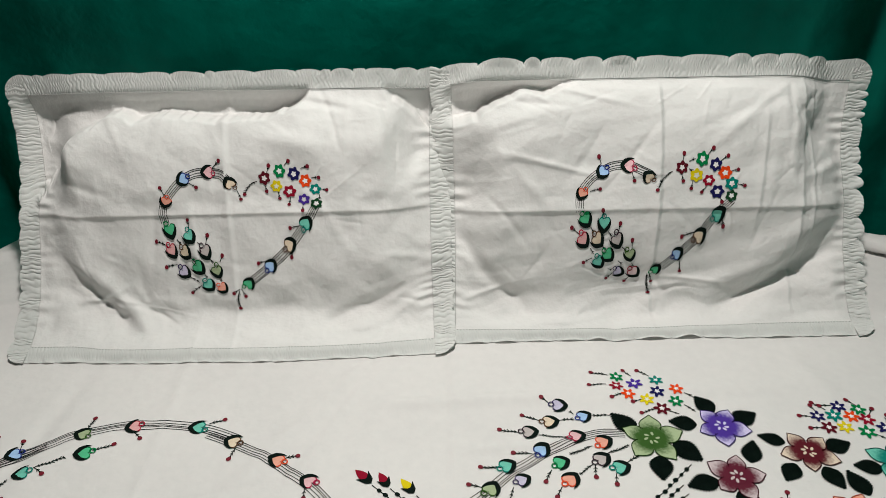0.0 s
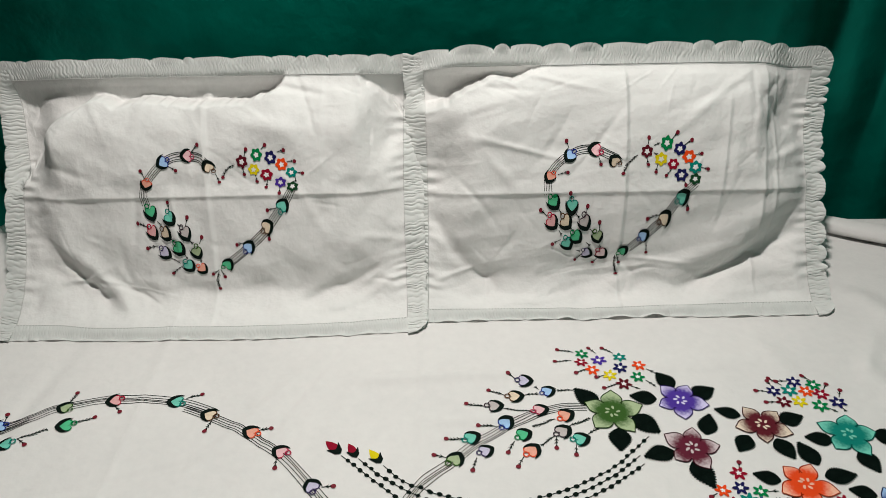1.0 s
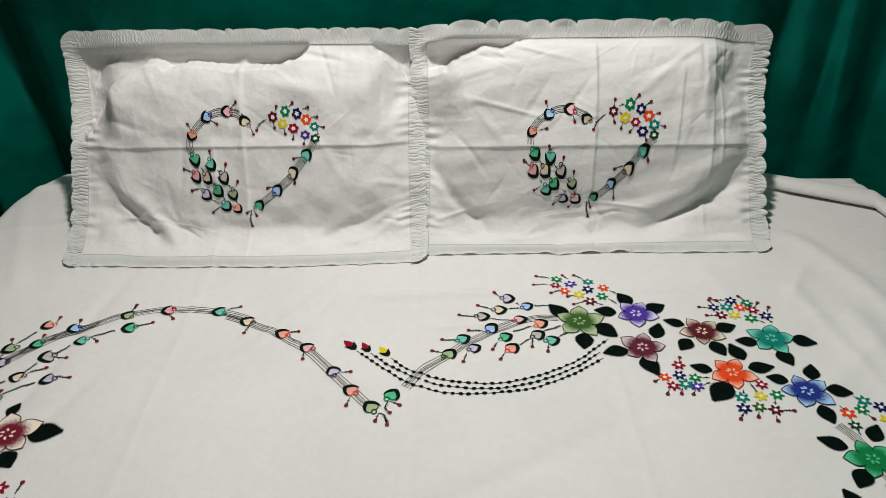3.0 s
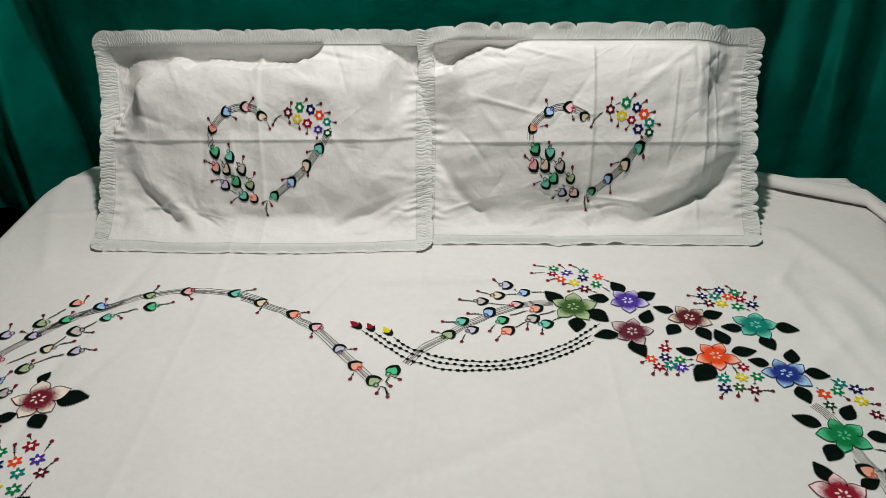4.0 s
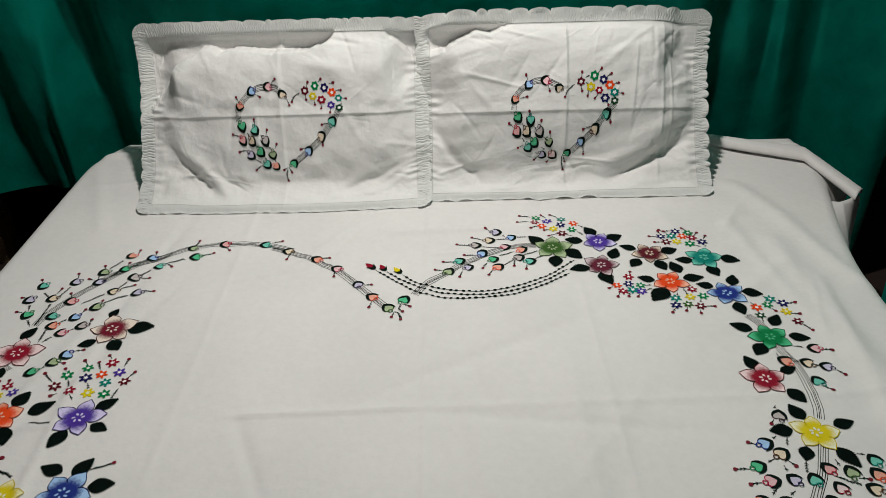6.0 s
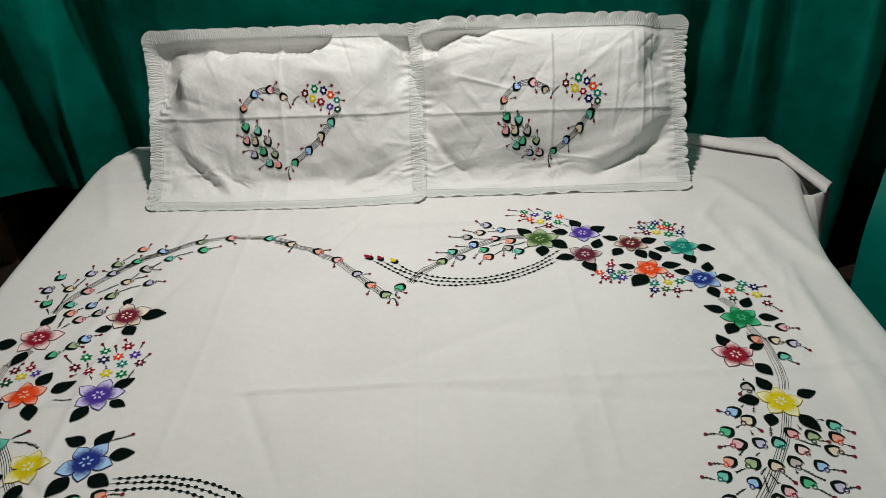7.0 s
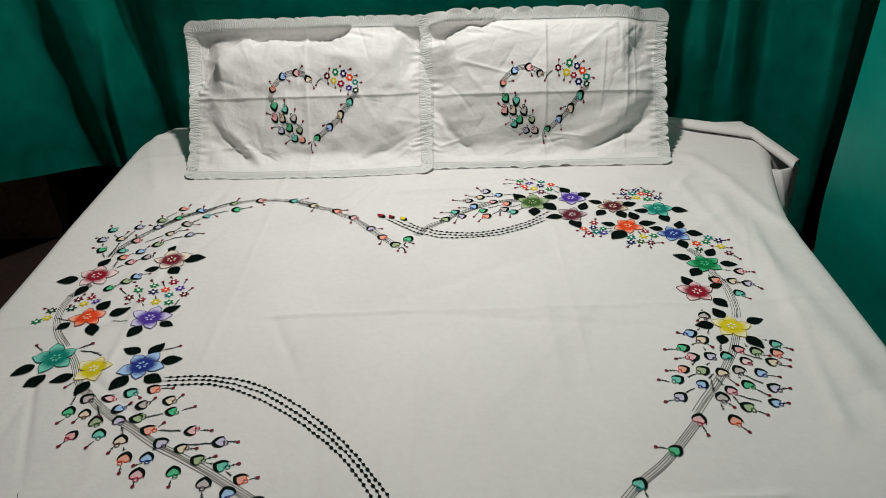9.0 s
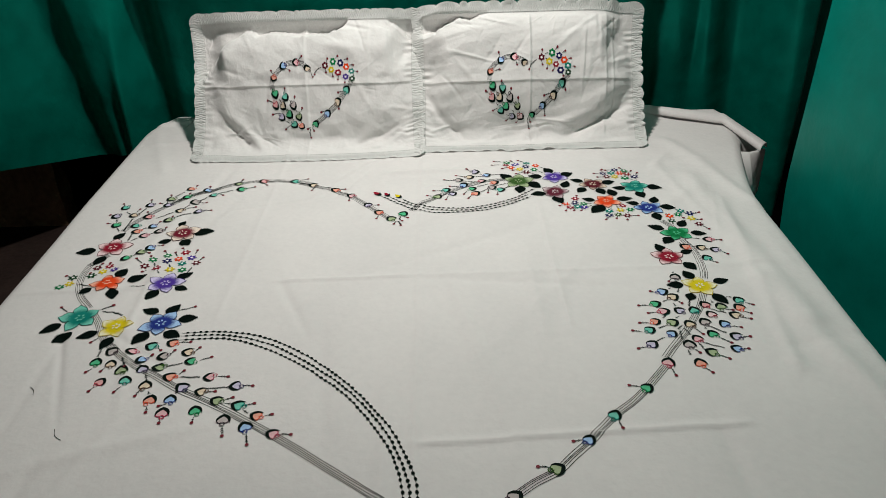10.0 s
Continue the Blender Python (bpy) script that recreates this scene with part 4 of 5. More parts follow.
stem(sheet, (0.237, -0.174), (0.211, -0.172))
stem(sheet, (0.183, -0.169), (0.178, -0.163))
bud(sheet, 0.145, -0.183, 180, "cream")
twig(sheet, (0.129, -0.180), (0.105, -0.168))
stem(sheet, (0.159, -0.181), (0.182, -0.178))
bud(sheet, 0.112, -0.203, -172, "grey")
twig(sheet, (0.099, -0.204), (0.069, -0.197))
stem(sheet, (0.125, -0.209), (0.166, -0.217))
bud(sheet, 0.180, -0.214, -169, "pink")
bud(sheet, 0.217, -0.226, -162, "salmon")
stem(sheet, (0.200, -0.233), (0.165, -0.248))
bud(sheet, 0.126, -0.239, -142, "blue")
twig(sheet, (0.112, -0.245), (0.085, -0.242))
bud(sheet, 0.150, -0.262, -156, "green")
twig(sheet, (0.136, -0.275), (0.125, -0.295))
bud(sheet, 0.208, -0.258, -153, "grey")
twig(sheet, (0.198, -0.267), (0.195, -0.289))
stem(sheet, (0.219, -0.248), (0.253, -0.234))
stem(sheet, (0.195, -0.267), (0.173, -0.284))
bud(sheet, 0.232, -0.274, -169, "teal")
twig(sheet, (0.224, -0.284), (0.221, -0.303))
stem(sheet, (0.243, -0.266), (0.262, -0.253))
bud(sheet, 0.159, -0.293, -142, "salmon")
twig(sheet, (0.146, -0.305), (0.137, -0.322))
bud(sheet, 0.074, -0.266, -149, "teal")
twig(sheet, (0.066, -0.269), (0.037, -0.267))
bud(sheet, 0.093, -0.292, -156, "lavender")
twig(sheet, (0.080, -0.304), (0.073, -0.326))
bud(sheet, 0.049, -0.306, -131, "olive")
twig(sheet, (0.038, -0.303), (0.019, -0.297))
small_flower(sheet, 0.264, -0.089, "green")
small_flower(sheet, 0.289, -0.106, "purple")
small_flower(sheet, 0.324, -0.101, "teal")
small_flower(sheet, 0.350, -0.123, "orange")
small_flower(sheet, 0.259, -0.112, "red")
small_flower(sheet, 0.274, -0.130, "orange")
small_flower(sheet, 0.300, -0.143, "yellow")
small_flower(sheet, 0.319, -0.128, "navy")
small_flower(sheet, 0.343, -0.148, "green")
small_flower(sheet, 0.318, -0.163, "maroon")
twig(sheet, (0.251, -0.085), (0.225, -0.077))
twig(sheet, (0.244, -0.107), (0.217, -0.107))
twig(sheet, (0.288, -0.086), (0.278, -0.072))
twig(sheet, (0.316, -0.090), (0.300, -0.074))
twig(sheet, (0.268, -0.129), (0.247, -0.136))
twig(sheet, (0.292, -0.142), (0.278, -0.146))
twig(sheet, (0.310, -0.163), (0.286, -0.169))
stem(sheet, (0.360, -0.131), (0.372, -0.140))
stem(sheet, (0.354, -0.155), (0.367, -0.170))
stem(sheet, (0.328, -0.168), (0.341, -0.175))
flower(sheet, 0.288, -0.222, 10, 0.050, "olive")
leaf(sheet, 0.269, -0.208, 0.239, -0.170)
leaf(sheet, 0.317, -0.230, 0.350, -0.263)
leaf(sheet, 0.292, -0.255, 0.285, -0.298)
leaf(sheet, 0.361, -0.197, 0.321, -0.189)
leaf(sheet, 0.394, -0.173, 0.374, -0.139)
bud(sheet, -0.148, -0.349, -53, "lavender")
twig(sheet, (-0.134, -0.351), (-0.118, -0.349))
bud(sheet, -0.114, -0.394, -37, "salmon")
twig(sheet, (-0.113, -0.409), (-0.118, -0.428))
bud(sheet, -0.078, -0.433, -52, "olive")
twig(sheet, (-0.064, -0.446), (-0.069, -0.463))
twig(sheet, (-0.064, -0.446), (-0.056, -0.451), (-0.050, -0.471))
bud(sheet, -0.046, -0.406, -122, "green")
twig(sheet, (-0.051, -0.420), (-0.055, -0.433), (-0.047, -0.446))
twig(sheet, (-0.049, -0.420), (-0.032, -0.429))
pointed_bud(sheet, -0.115, -0.291, -0.138, -0.268, "red")
pointed_bud(sheet, -0.091, -0.298, -0.105, -0.273, "red")
pointed_bud(sheet, -0.056, -0.309, -0.074, -0.285, "yellow")
bead_strand(sheet, (-0.113, -0.295), (-0.076, -0.329), (-0.030, -0.370), (0.013, -0.393), (0.072, -0.405), (0.125, -0.403), (0.179, -0.395), (0.221, -0.379), (0.264, -0.356), (0.314, -0.321))
bead_strand(sheet, (-0.088, -0.301), (-0.062, -0.327), (-0.027, -0.353), (0.013, -0.376), (0.060, -0.389), (0.119, -0.394), (0.166, -0.386), (0.212, -0.370), (0.267, -0.341), (0.311, -0.306))
bead_strand(sheet, (-0.052, -0.314), (-0.027, -0.340), (0.007, -0.359), (0.044, -0.372), (0.087, -0.380), (0.127, -0.382), (0.175, -0.371), (0.224, -0.352), (0.277, -0.321), (0.332, -0.270))
flower(sheet, 0.396, -0.201, -16, 0.040, "purple")
flower(sheet, 0.388, -0.294, 144, 0.043, "mauve")
flower(sheet, 0.503, -0.253, -31, 0.042, "maroon")
flower(sheet, 0.618, -0.277, 145, 0.042, "teal")
flower(sheet, 0.522, -0.362, -17, 0.041, "orange")
leaf(sheet, 0.416, -0.193, 0.455, -0.176)
leaf(sheet, 0.362, -0.297, 0.316, -0.309)
leaf(sheet, 0.383, -0.316, 0.399, -0.364)
leaf(sheet, 0.415, -0.270, 0.432, -0.230)
leaf(sheet, 0.477, -0.235, 0.442, -0.220)
leaf(sheet, 0.531, -0.247, 0.569, -0.237)
leaf(sheet, 0.476, -0.274, 0.452, -0.303)
leaf(sheet, 0.513, -0.280, 0.525, -0.319)
leaf(sheet, 0.592, -0.287, 0.555, -0.278)
leaf(sheet, 0.621, -0.306, 0.631, -0.346)
leaf(sheet, 0.491, -0.356, 0.457, -0.342)
leaf(sheet, 0.553, -0.351, 0.598, -0.348)
leaf(sheet, 0.552, -0.331, 0.542, -0.287)
leaf(sheet, 0.608, -0.384, 0.575, -0.372)
small_flower(sheet, 0.582, -0.168, "navy")
small_flower(sheet, 0.609, -0.174, "green")
small_flower(sheet, 0.545, -0.185, "navy")
small_flower(sheet, 0.569, -0.185, "teal")
small_flower(sheet, 0.593, -0.188, "orange")
small_flower(sheet, 0.613, -0.194, "red")
small_flower(sheet, 0.552, -0.208, "maroon")
small_flower(sheet, 0.576, -0.208, "yellow")
small_flower(sheet, 0.603, -0.218, "green")
small_flower(sheet, 0.631, -0.212, "navy")
twig(sheet, (0.573, -0.165), (0.556, -0.164))
twig(sheet, (0.536, -0.186), (0.518, -0.183))
twig(sheet, (0.543, -0.208), (0.525, -0.208))
twig(sheet, (0.547, -0.178), (0.543, -0.163))
twig(sheet, (0.562, -0.173), (0.547, -0.156))
twig(sheet, (0.610, -0.166), (0.599, -0.155))
twig(sheet, (0.621, -0.184), (0.629, -0.173))
twig(sheet, (0.637, -0.201), (0.644, -0.186))
stem(sheet, (0.633, -0.222), (0.635, -0.232))
stem(sheet, (0.612, -0.222), (0.623, -0.232))
small_flower(sheet, 0.438, -0.341, "red")
small_flower(sheet, 0.433, -0.365, "navy")
small_flower(sheet, 0.457, -0.373, "green")
small_flower(sheet, 0.408, -0.368, "orange")
small_flower(sheet, 0.417, -0.390, "red")
small_flower(sheet, 0.438, -0.386, "teal")
small_flower(sheet, 0.455, -0.393, "purple")
twig(sheet, (0.442, -0.332), (0.445, -0.323))
twig(sheet, (0.399, -0.373), (0.389, -0.380))
twig(sheet, (0.408, -0.398), (0.402, -0.410))
twig(sheet, (0.431, -0.393), (0.425, -0.409))
twig(sheet, (0.450, -0.401), (0.444, -0.411))
stem(sheet, (0.467, -0.373), (0.481, -0.373))
stem(sheet, (0.465, -0.391), (0.479, -0.384))
flower(sheet, 0.628, -0.409, -41, 0.045, "blue")
leaf(sheet, 0.653, -0.277, 0.693, -0.291)
leaf(sheet, 0.509, -0.387, 0.471, -0.427)
leaf(sheet, 0.648, -0.381, 0.661, -0.344)
leaf(sheet, 0.660, -0.407, 0.701, -0.414)
leaf(sheet, 0.636, -0.441, 0.642, -0.480)
small_flower(sheet, 0.561, -0.392, "red")
small_flower(sheet, 0.550, -0.418, "yellow")
small_flower(sheet, 0.577, -0.416, "green")
small_flower(sheet, 0.519, -0.421, "teal")
small_flower(sheet, 0.514, -0.445, "navy")
small_flower(sheet, 0.539, -0.443, "olive")
small_flower(sheet, 0.562, -0.450, "maroon")
stem(sheet, (0.528, -0.402), (0.524, -0.413))
stem(sheet, (0.543, -0.387), (0.547, -0.409))
twig(sheet, (0.511, -0.454), (0.501, -0.468))
twig(sheet, (0.535, -0.452), (0.530, -0.465))
twig(sheet, (0.558, -0.462), (0.557, -0.474))
twig(sheet, (0.571, -0.451), (0.591, -0.451))
stem(sheet, (0.570, -0.426), (0.566, -0.438))
small_flower(sheet, 0.710, -0.431, "teal")
small_flower(sheet, 0.731, -0.445, "navy")
small_flower(sheet, 0.698, -0.450, "green")
small_flower(sheet, 0.673, -0.458, "orange")
small_flower(sheet, 0.728, -0.472, "yellow")
small_flower(sheet, 0.672, -0.484, "forest")
small_flower(sheet, 0.739, -0.503, "maroon")
twig(sheet, (0.739, -0.447), (0.755, -0.447))
twig(sheet, (0.735, -0.478), (0.752, -0.481))
twig(sheet, (0.703, -0.460), (0.708, -0.470))
twig(sheet, (0.745, -0.510), (0.757, -0.531))
stem(sheet, (0.672, -0.493), (0.671, -0.504))
stem(sheet, (0.666, -0.442), (0.672, -0.452))
stem(sheet, (0.698, -0.421), (0.703, -0.426))
flower(sheet, 0.667, -0.550, 177, 0.040, "green")
flower(sheet, 0.617, -0.665, 160, 0.046, "red")
flower(sheet, 0.654, -0.795, 152, 0.042, "yellow")
leaf(sheet, 0.641, -0.528, 0.602, -0.508)
leaf(sheet, 0.684, -0.515, 0.707, -0.482)
leaf(sheet, 0.704, -0.547, 0.743, -0.555)
leaf(sheet, 0.648, -0.569, 0.623, -0.601)
leaf(sheet, 0.613, -0.641, 0.599, -0.603)
leaf(sheet, 0.651, -0.648, 0.682, -0.636)
leaf(sheet, 0.646, -0.692, 0.667, -0.725)
leaf(sheet, 0.647, -0.765, 0.634, -0.729)
leaf(sheet, 0.690, -0.780, 0.727, -0.771)
leaf(sheet, 0.618, -0.788, 0.579, -0.790)
bud(sheet, 0.738, -0.586, -16, "pink")
twig(sheet, (0.749, -0.588), (0.768, -0.593))
stem(sheet, (0.702, -0.577), (0.718, -0.581))
bud(sheet, 0.670, -0.619, -39, "salmon")
stem(sheet, (0.662, -0.596), (0.663, -0.605))
bud(sheet, 0.708, -0.626, -30, "cream")
bud(sheet, 0.739, -0.637, -29, "lavender")
twig(sheet, (0.753, -0.646), (0.764, -0.658))
stem(sheet, (0.716, -0.630), (0.727, -0.633))
stem(sheet, (0.685, -0.620), (0.695, -0.620))
bud(sheet, 0.707, -0.674, -72, "teal")
twig(sheet, (0.712, -0.686), (0.725, -0.697))
bud(sheet, 0.607, -0.756, -111, "grey")
twig(sheet, (0.596, -0.764), (0.588, -0.775))
stem(sheet, (0.610, -0.731), (0.607, -0.739))
line_band(sheet, (0.646, -0.482), (0.661, -0.507), (0.671, -0.543), (0.676, -0.590), (0.686, -0.625), (0.689, -0.661), (0.686, -0.705), (0.682, -0.737), (0.673, -0.764))
leaf(sheet, 0.627, -0.825, 0.613, -0.855)
leaf(sheet, 0.674, -0.828, 0.695, -0.869)
line_band(sheet, (0.656, -0.820), (0.630, -0.879), (0.609, -0.914), (0.574, -0.969), (0.532, -1.023), (0.510, -1.053))
bud(sheet, 0.561, -0.819, -162, "blue")
twig(sheet, (0.548, -0.821), (0.535, -0.815))
stem(sheet, (0.586, -0.801), (0.578, -0.809))
bud(sheet, 0.579, -0.841, -144, "cream")
twig(sheet, (0.584, -0.854), (0.593, -0.867))
stem(sheet, (0.603, -0.804), (0.596, -0.822))
bud(sheet, 0.534, -0.865, -158, "green")
twig(sheet, (0.519, -0.870), (0.496, -0.869))
stem(sheet, (0.565, -0.850), (0.553, -0.857))
bud(sheet, 0.545, -0.894, -169, "pink")
twig(sheet, (0.529, -0.897), (0.510, -0.900))
bud(sheet, 0.517, -0.932, -157, "salmon")
twig(sheet, (0.505, -0.937), (0.483, -0.935))
stem(sheet, (0.549, -0.907), (0.537, -0.920))
bud(sheet, 0.580, -0.893, -50, "lavender")
stem(sheet, (0.575, -0.863), (0.576, -0.876))
bud(sheet, 0.611, -0.894, -75, "teal")
stem(sheet, (0.613, -0.855), (0.605, -0.879))
bud(sheet, 0.642, -0.872, -60, "rose")
bud(sheet, 0.675, -0.879, -84, "olive")
twig(sheet, (0.681, -0.890), (0.698, -0.893))
stem(sheet, (0.661, -0.852), (0.663, -0.866))
bud(sheet, 0.722, -0.856, -63, "teal")
twig(sheet, (0.734, -0.865), (0.749, -0.874))
stem(sheet, (0.700, -0.841), (0.712, -0.844))
bud(sheet, 0.714, -0.884, -63, "salmon")
twig(sheet, (0.720, -0.898), (0.733, -0.907))
bud(sheet, 0.696, -0.913, -34, "cream")
twig(sheet, (0.707, -0.921), (0.726, -0.926))
stem(sheet, (0.647, -0.887), (0.680, -0.903))
bud(sheet, 0.644, -0.911, -72, "red")
bud(sheet, 0.661, -0.946, -56, "blue")
twig(sheet, (0.671, -0.954), (0.694, -0.957))
bud(sheet, 0.622, -0.936, -66, "grey")
stem(sheet, (0.627, -0.949), (0.657, -0.975))
bud(sheet, 0.626, -0.978, -63, "green")
twig(sheet, (0.636, -0.989), (0.657, -1.007))
stem(sheet, (0.618, -0.949), (0.618, -0.961))
bud(sheet, 0.672, -0.988, -45, "lavender")
twig(sheet, (0.681, -0.992), (0.701, -0.990))
bud(sheet, 0.588, -0.943, -77, "cream")
twig(sheet, (0.594, -0.957), (0.607, -0.977))
bud(sheet, 0.553, -0.936, -158, "olive")
stem(sheet, (0.574, -0.913), (0.564, -0.921))
stem(sheet, (0.538, -0.947), (0.519, -0.955))
bud(sheet, 0.498, -0.962, -153, "teal")
twig(sheet, (0.481, -0.969), (0.462, -0.962))
bud(sheet, 0.541, -0.976, -142, "blue")
stem(sheet, (0.573, -0.945), (0.558, -0.960))
stem(sheet, (0.524, -0.988), (0.504, -0.999))
bud(sheet, 0.491, -1.011, -139, "lavender")
twig(sheet, (0.478, -1.019), (0.460, -1.024))
bud(sheet, 0.589, -0.994, -69, "pink")
stem(sheet, (0.572, -0.956), (0.580, -0.979))
stem(sheet, (0.598, -1.006), (0.637, -1.024))
stem(sheet, (0.588, -1.006), (0.595, -1.031))
bud(sheet, 0.567, -1.013, -90, "grey")
twig(sheet, (0.572, -1.025), (0.582, -1.039))
stem(sheet, (0.562, -0.962), (0.557, -0.997))
stem(sheet, (0.560, -1.028), (0.561, -1.047))
bud(sheet, 0.660, -1.028, -31, "blue")
twig(sheet, (0.669, -1.030), (0.685, -1.028))
bud(sheet, 0.606, -1.039, -32, "olive")
twig(sheet, (0.618, -1.047), (0.636, -1.058))
bud(sheet, 0.572, -1.072, -75, "salmon")
twig(sheet, (0.579, -1.087), (0.589, -1.100))
bud(sheet, 0.509, -1.069, -119, "pink")
twig(sheet, (0.511, -1.084), (0.515, -1.107))
line_band(sheet, (0.502, -1.079), (0.451, -1.141), (0.416, -1.179), (0.374, -1.215), (0.346, -1.246), (0.318, -1.277), (0.282, -1.311), (0.252, -1.341), (0.210, -1.366), (0.174, -1.394), (0.150, -1.411), (0.126, -1.428))
bud(sheet, 0.449, -1.143, -140, "green")
twig(sheet, (0.438, -1.140), (0.417, -1.134))
bud(sheet, 0.373, -1.214, -124, "teal")
twig(sheet, (0.378, -1.228), (0.381, -1.248))
bud(sheet, 0.316, -1.274, -135, "blue")
twig(sheet, (0.306, -1.273), (0.288, -1.276))
bud(sheet, 0.251, -1.339, -156, "olive")
twig(sheet, (0.239, -1.335), (0.219, -1.332))
bud(sheet, 0.174, -1.396, -146, "grey")
line_band(sheet, (-0.799, -0.467), (-0.786, -0.426), (-0.766, -0.389), (-0.743, -0.353), (-0.719, -0.321), (-0.694, -0.288), (-0.666, -0.258), (-0.636, -0.234), (-0.593, -0.209))
bud(sheet, -0.684, -0.217, 31, "salmon")
twig(sheet, (-0.673, -0.208), (-0.672, -0.192))
stem(sheet, (-0.718, -0.270), (-0.697, -0.235))
bud(sheet, -0.634, -0.225, 38, "blue")
twig(sheet, (-0.630, -0.215), (-0.632, -0.200))
bud(sheet, -0.681, -0.271, 31, "green")
twig(sheet, (-0.680, -0.258), (-0.679, -0.245))
bud(sheet, -0.606, -0.262, 18, "teal")
twig(sheet, (-0.592, -0.253), (-0.578, -0.262))
stem(sheet, (-0.640, -0.297), (-0.622, -0.271))
bud(sheet, -0.723, -0.283, 39, "olive")
twig(sheet, (-0.726, -0.270), (-0.731, -0.257))
stem(sheet, (-0.728, -0.308), (-0.730, -0.296))
bud(sheet, -0.721, -0.321, 27, "lavender")
twig(sheet, (-0.734, -0.312), (-0.748, -0.308))
bud(sheet, -0.648, -0.305, 30, "grey")
twig(sheet, (-0.638, -0.302), (-0.615, -0.304))
stem(sheet, (-0.674, -0.352), (-0.659, -0.320))
bud(sheet, -0.624, -0.360, 27, "lavender")
twig(sheet, (-0.617, -0.353), (-0.589, -0.356))
stem(sheet, (-0.686, -0.399), (-0.643, -0.365))
bud(sheet, -0.677, -0.356, -6, "cream")
twig(sheet, (-0.664, -0.346), (-0.640, -0.329))
stem(sheet, (-0.731, -0.397), (-0.693, -0.363))
bud(sheet, -0.839, -0.331, 45, "teal")
twig(sheet, (-0.847, -0.317), (-0.853, -0.307))
stem(sheet, (-0.809, -0.375), (-0.827, -0.354))
bud(sheet, -0.772, -0.319, 36, "lavender")
twig(sheet, (-0.774, -0.303), (-0.779, -0.286))
stem(sheet, (-0.790, -0.373), (-0.778, -0.336))
bud(sheet, -0.799, -0.378, 29, "cream")
twig(sheet, (-0.798, -0.359), (-0.794, -0.341))
stem(sheet, (-0.799, -0.467), (-0.796, -0.395))
bud(sheet, -0.755, -0.389, 13, "rose")
twig(sheet, (-0.761, -0.373), (-0.767, -0.360))
bud(sheet, -0.847, -0.381, 39, "lavender")
twig(sheet, (-0.855, -0.373), (-0.868, -0.372))
stem(sheet, (-0.834, -0.417), (-0.840, -0.397))
bud(sheet, -0.829, -0.432, 67, "green")
twig(sheet, (-0.845, -0.422), (-0.857, -0.421))
stem(sheet, (-0.808, -0.470), (-0.821, -0.447))
bud(sheet, -0.774, -0.438, 23, "teal")
bud(sheet, -0.725, -0.443, 49, "blue")
twig(sheet, (-0.718, -0.432), (-0.713, -0.417))
stem(sheet, (-0.754, -0.461), (-0.740, -0.449))
bud(sheet, -0.693, -0.410, 31, "olive")
twig(sheet, (-0.687, -0.403), (-0.688, -0.387))
bud(sheet, -0.761, -0.470, 11, "salmon")
stem(sheet, (-0.768, -0.520), (-0.769, -0.482))
bud(sheet, -0.733, -0.493, 17, "pink")
stem(sheet, (-0.760, -0.520), (-0.748, -0.503))
stem(sheet, (-0.723, -0.487), (-0.711, -0.479))
bud(sheet, -0.698, -0.473, 24, "grey")
twig(sheet, (-0.686, -0.469), (-0.685, -0.454))
bud(sheet, -0.692, -0.564, 49, "blue")
twig(sheet, (-0.685, -0.551), (-0.666, -0.545))
stem(sheet, (-0.706, -0.579), (-0.700, -0.573))
bud(sheet, -0.709, -0.586, 34, "olive")
twig(sheet, (-0.700, -0.585), (-0.688, -0.586))
bud(sheet, -0.740, -0.610, 32, "green")
stem(sheet, (-0.726, -0.603), (-0.720, -0.598))
flower(sheet, -0.794, -0.552, 21, 0.053, "red")
leaf(sheet, -0.809, -0.508, -0.789, -0.474)
leaf(sheet, -0.834, -0.563, -0.882, -0.575)
leaf(sheet, -0.800, -0.594, -0.811, -0.637)
flower(sheet, -0.633, -0.483, 36, 0.056, "claret")
leaf(sheet, -0.653, -0.443, -0.645, -0.413)
leaf(sheet, -0.604, -0.480, -0.549, -0.478)
leaf(sheet, -0.652, -0.518, -0.683, -0.535)
leaf(sheet, -0.624, -0.516, -0.598, -0.548)
small_flower(sheet, -0.669, -0.617, "green")
small_flower(sheet, -0.637, -0.599, "green")
small_flower(sheet, -0.630, -0.627, "navy")
small_flower(sheet, -0.604, -0.618, "orange")
small_flower(sheet, -0.595, -0.586, "red")
small_flower(sheet, -0.572, -0.613, "purple")
small_flower(sheet, -0.680, -0.647, "maroon")
small_flower(sheet, -0.646, -0.662, "red")
small_flower(sheet, -0.611, -0.667, "yellow")
small_flower(sheet, -0.589, -0.640, "teal")
small_flower(sheet, -0.580, -0.670, "green")
small_flower(sheet, -0.554, -0.638, "maroon")
twig(sheet, (-0.675, -0.608), (-0.679, -0.601))
twig(sheet, (-0.642, -0.589), (-0.651, -0.578))
twig(sheet, (-0.611, -0.607), (-0.622, -0.582))
twig(sheet, (-0.601, -0.573), (-0.609, -0.564))
twig(sheet, (-0.569, -0.596), (-0.567, -0.575))
twig(sheet, (-0.551, -0.628), (-0.543, -0.612))
twig(sheet, (-0.690, -0.636), (-0.710, -0.616))
twig(sheet, (-0.670, -0.663), (-0.679, -0.671))
stem(sheet, (-0.641, -0.673), (-0.632, -0.686))
stem(sheet, (-0.621, -0.641), (-0.615, -0.656))
stem(sheet, (-0.664, -0.628), (-0.654, -0.648))
stem(sheet, (-0.559, -0.656), (-0.564, -0.686))
small_flower(sheet, -0.796, -0.652, "maroon")
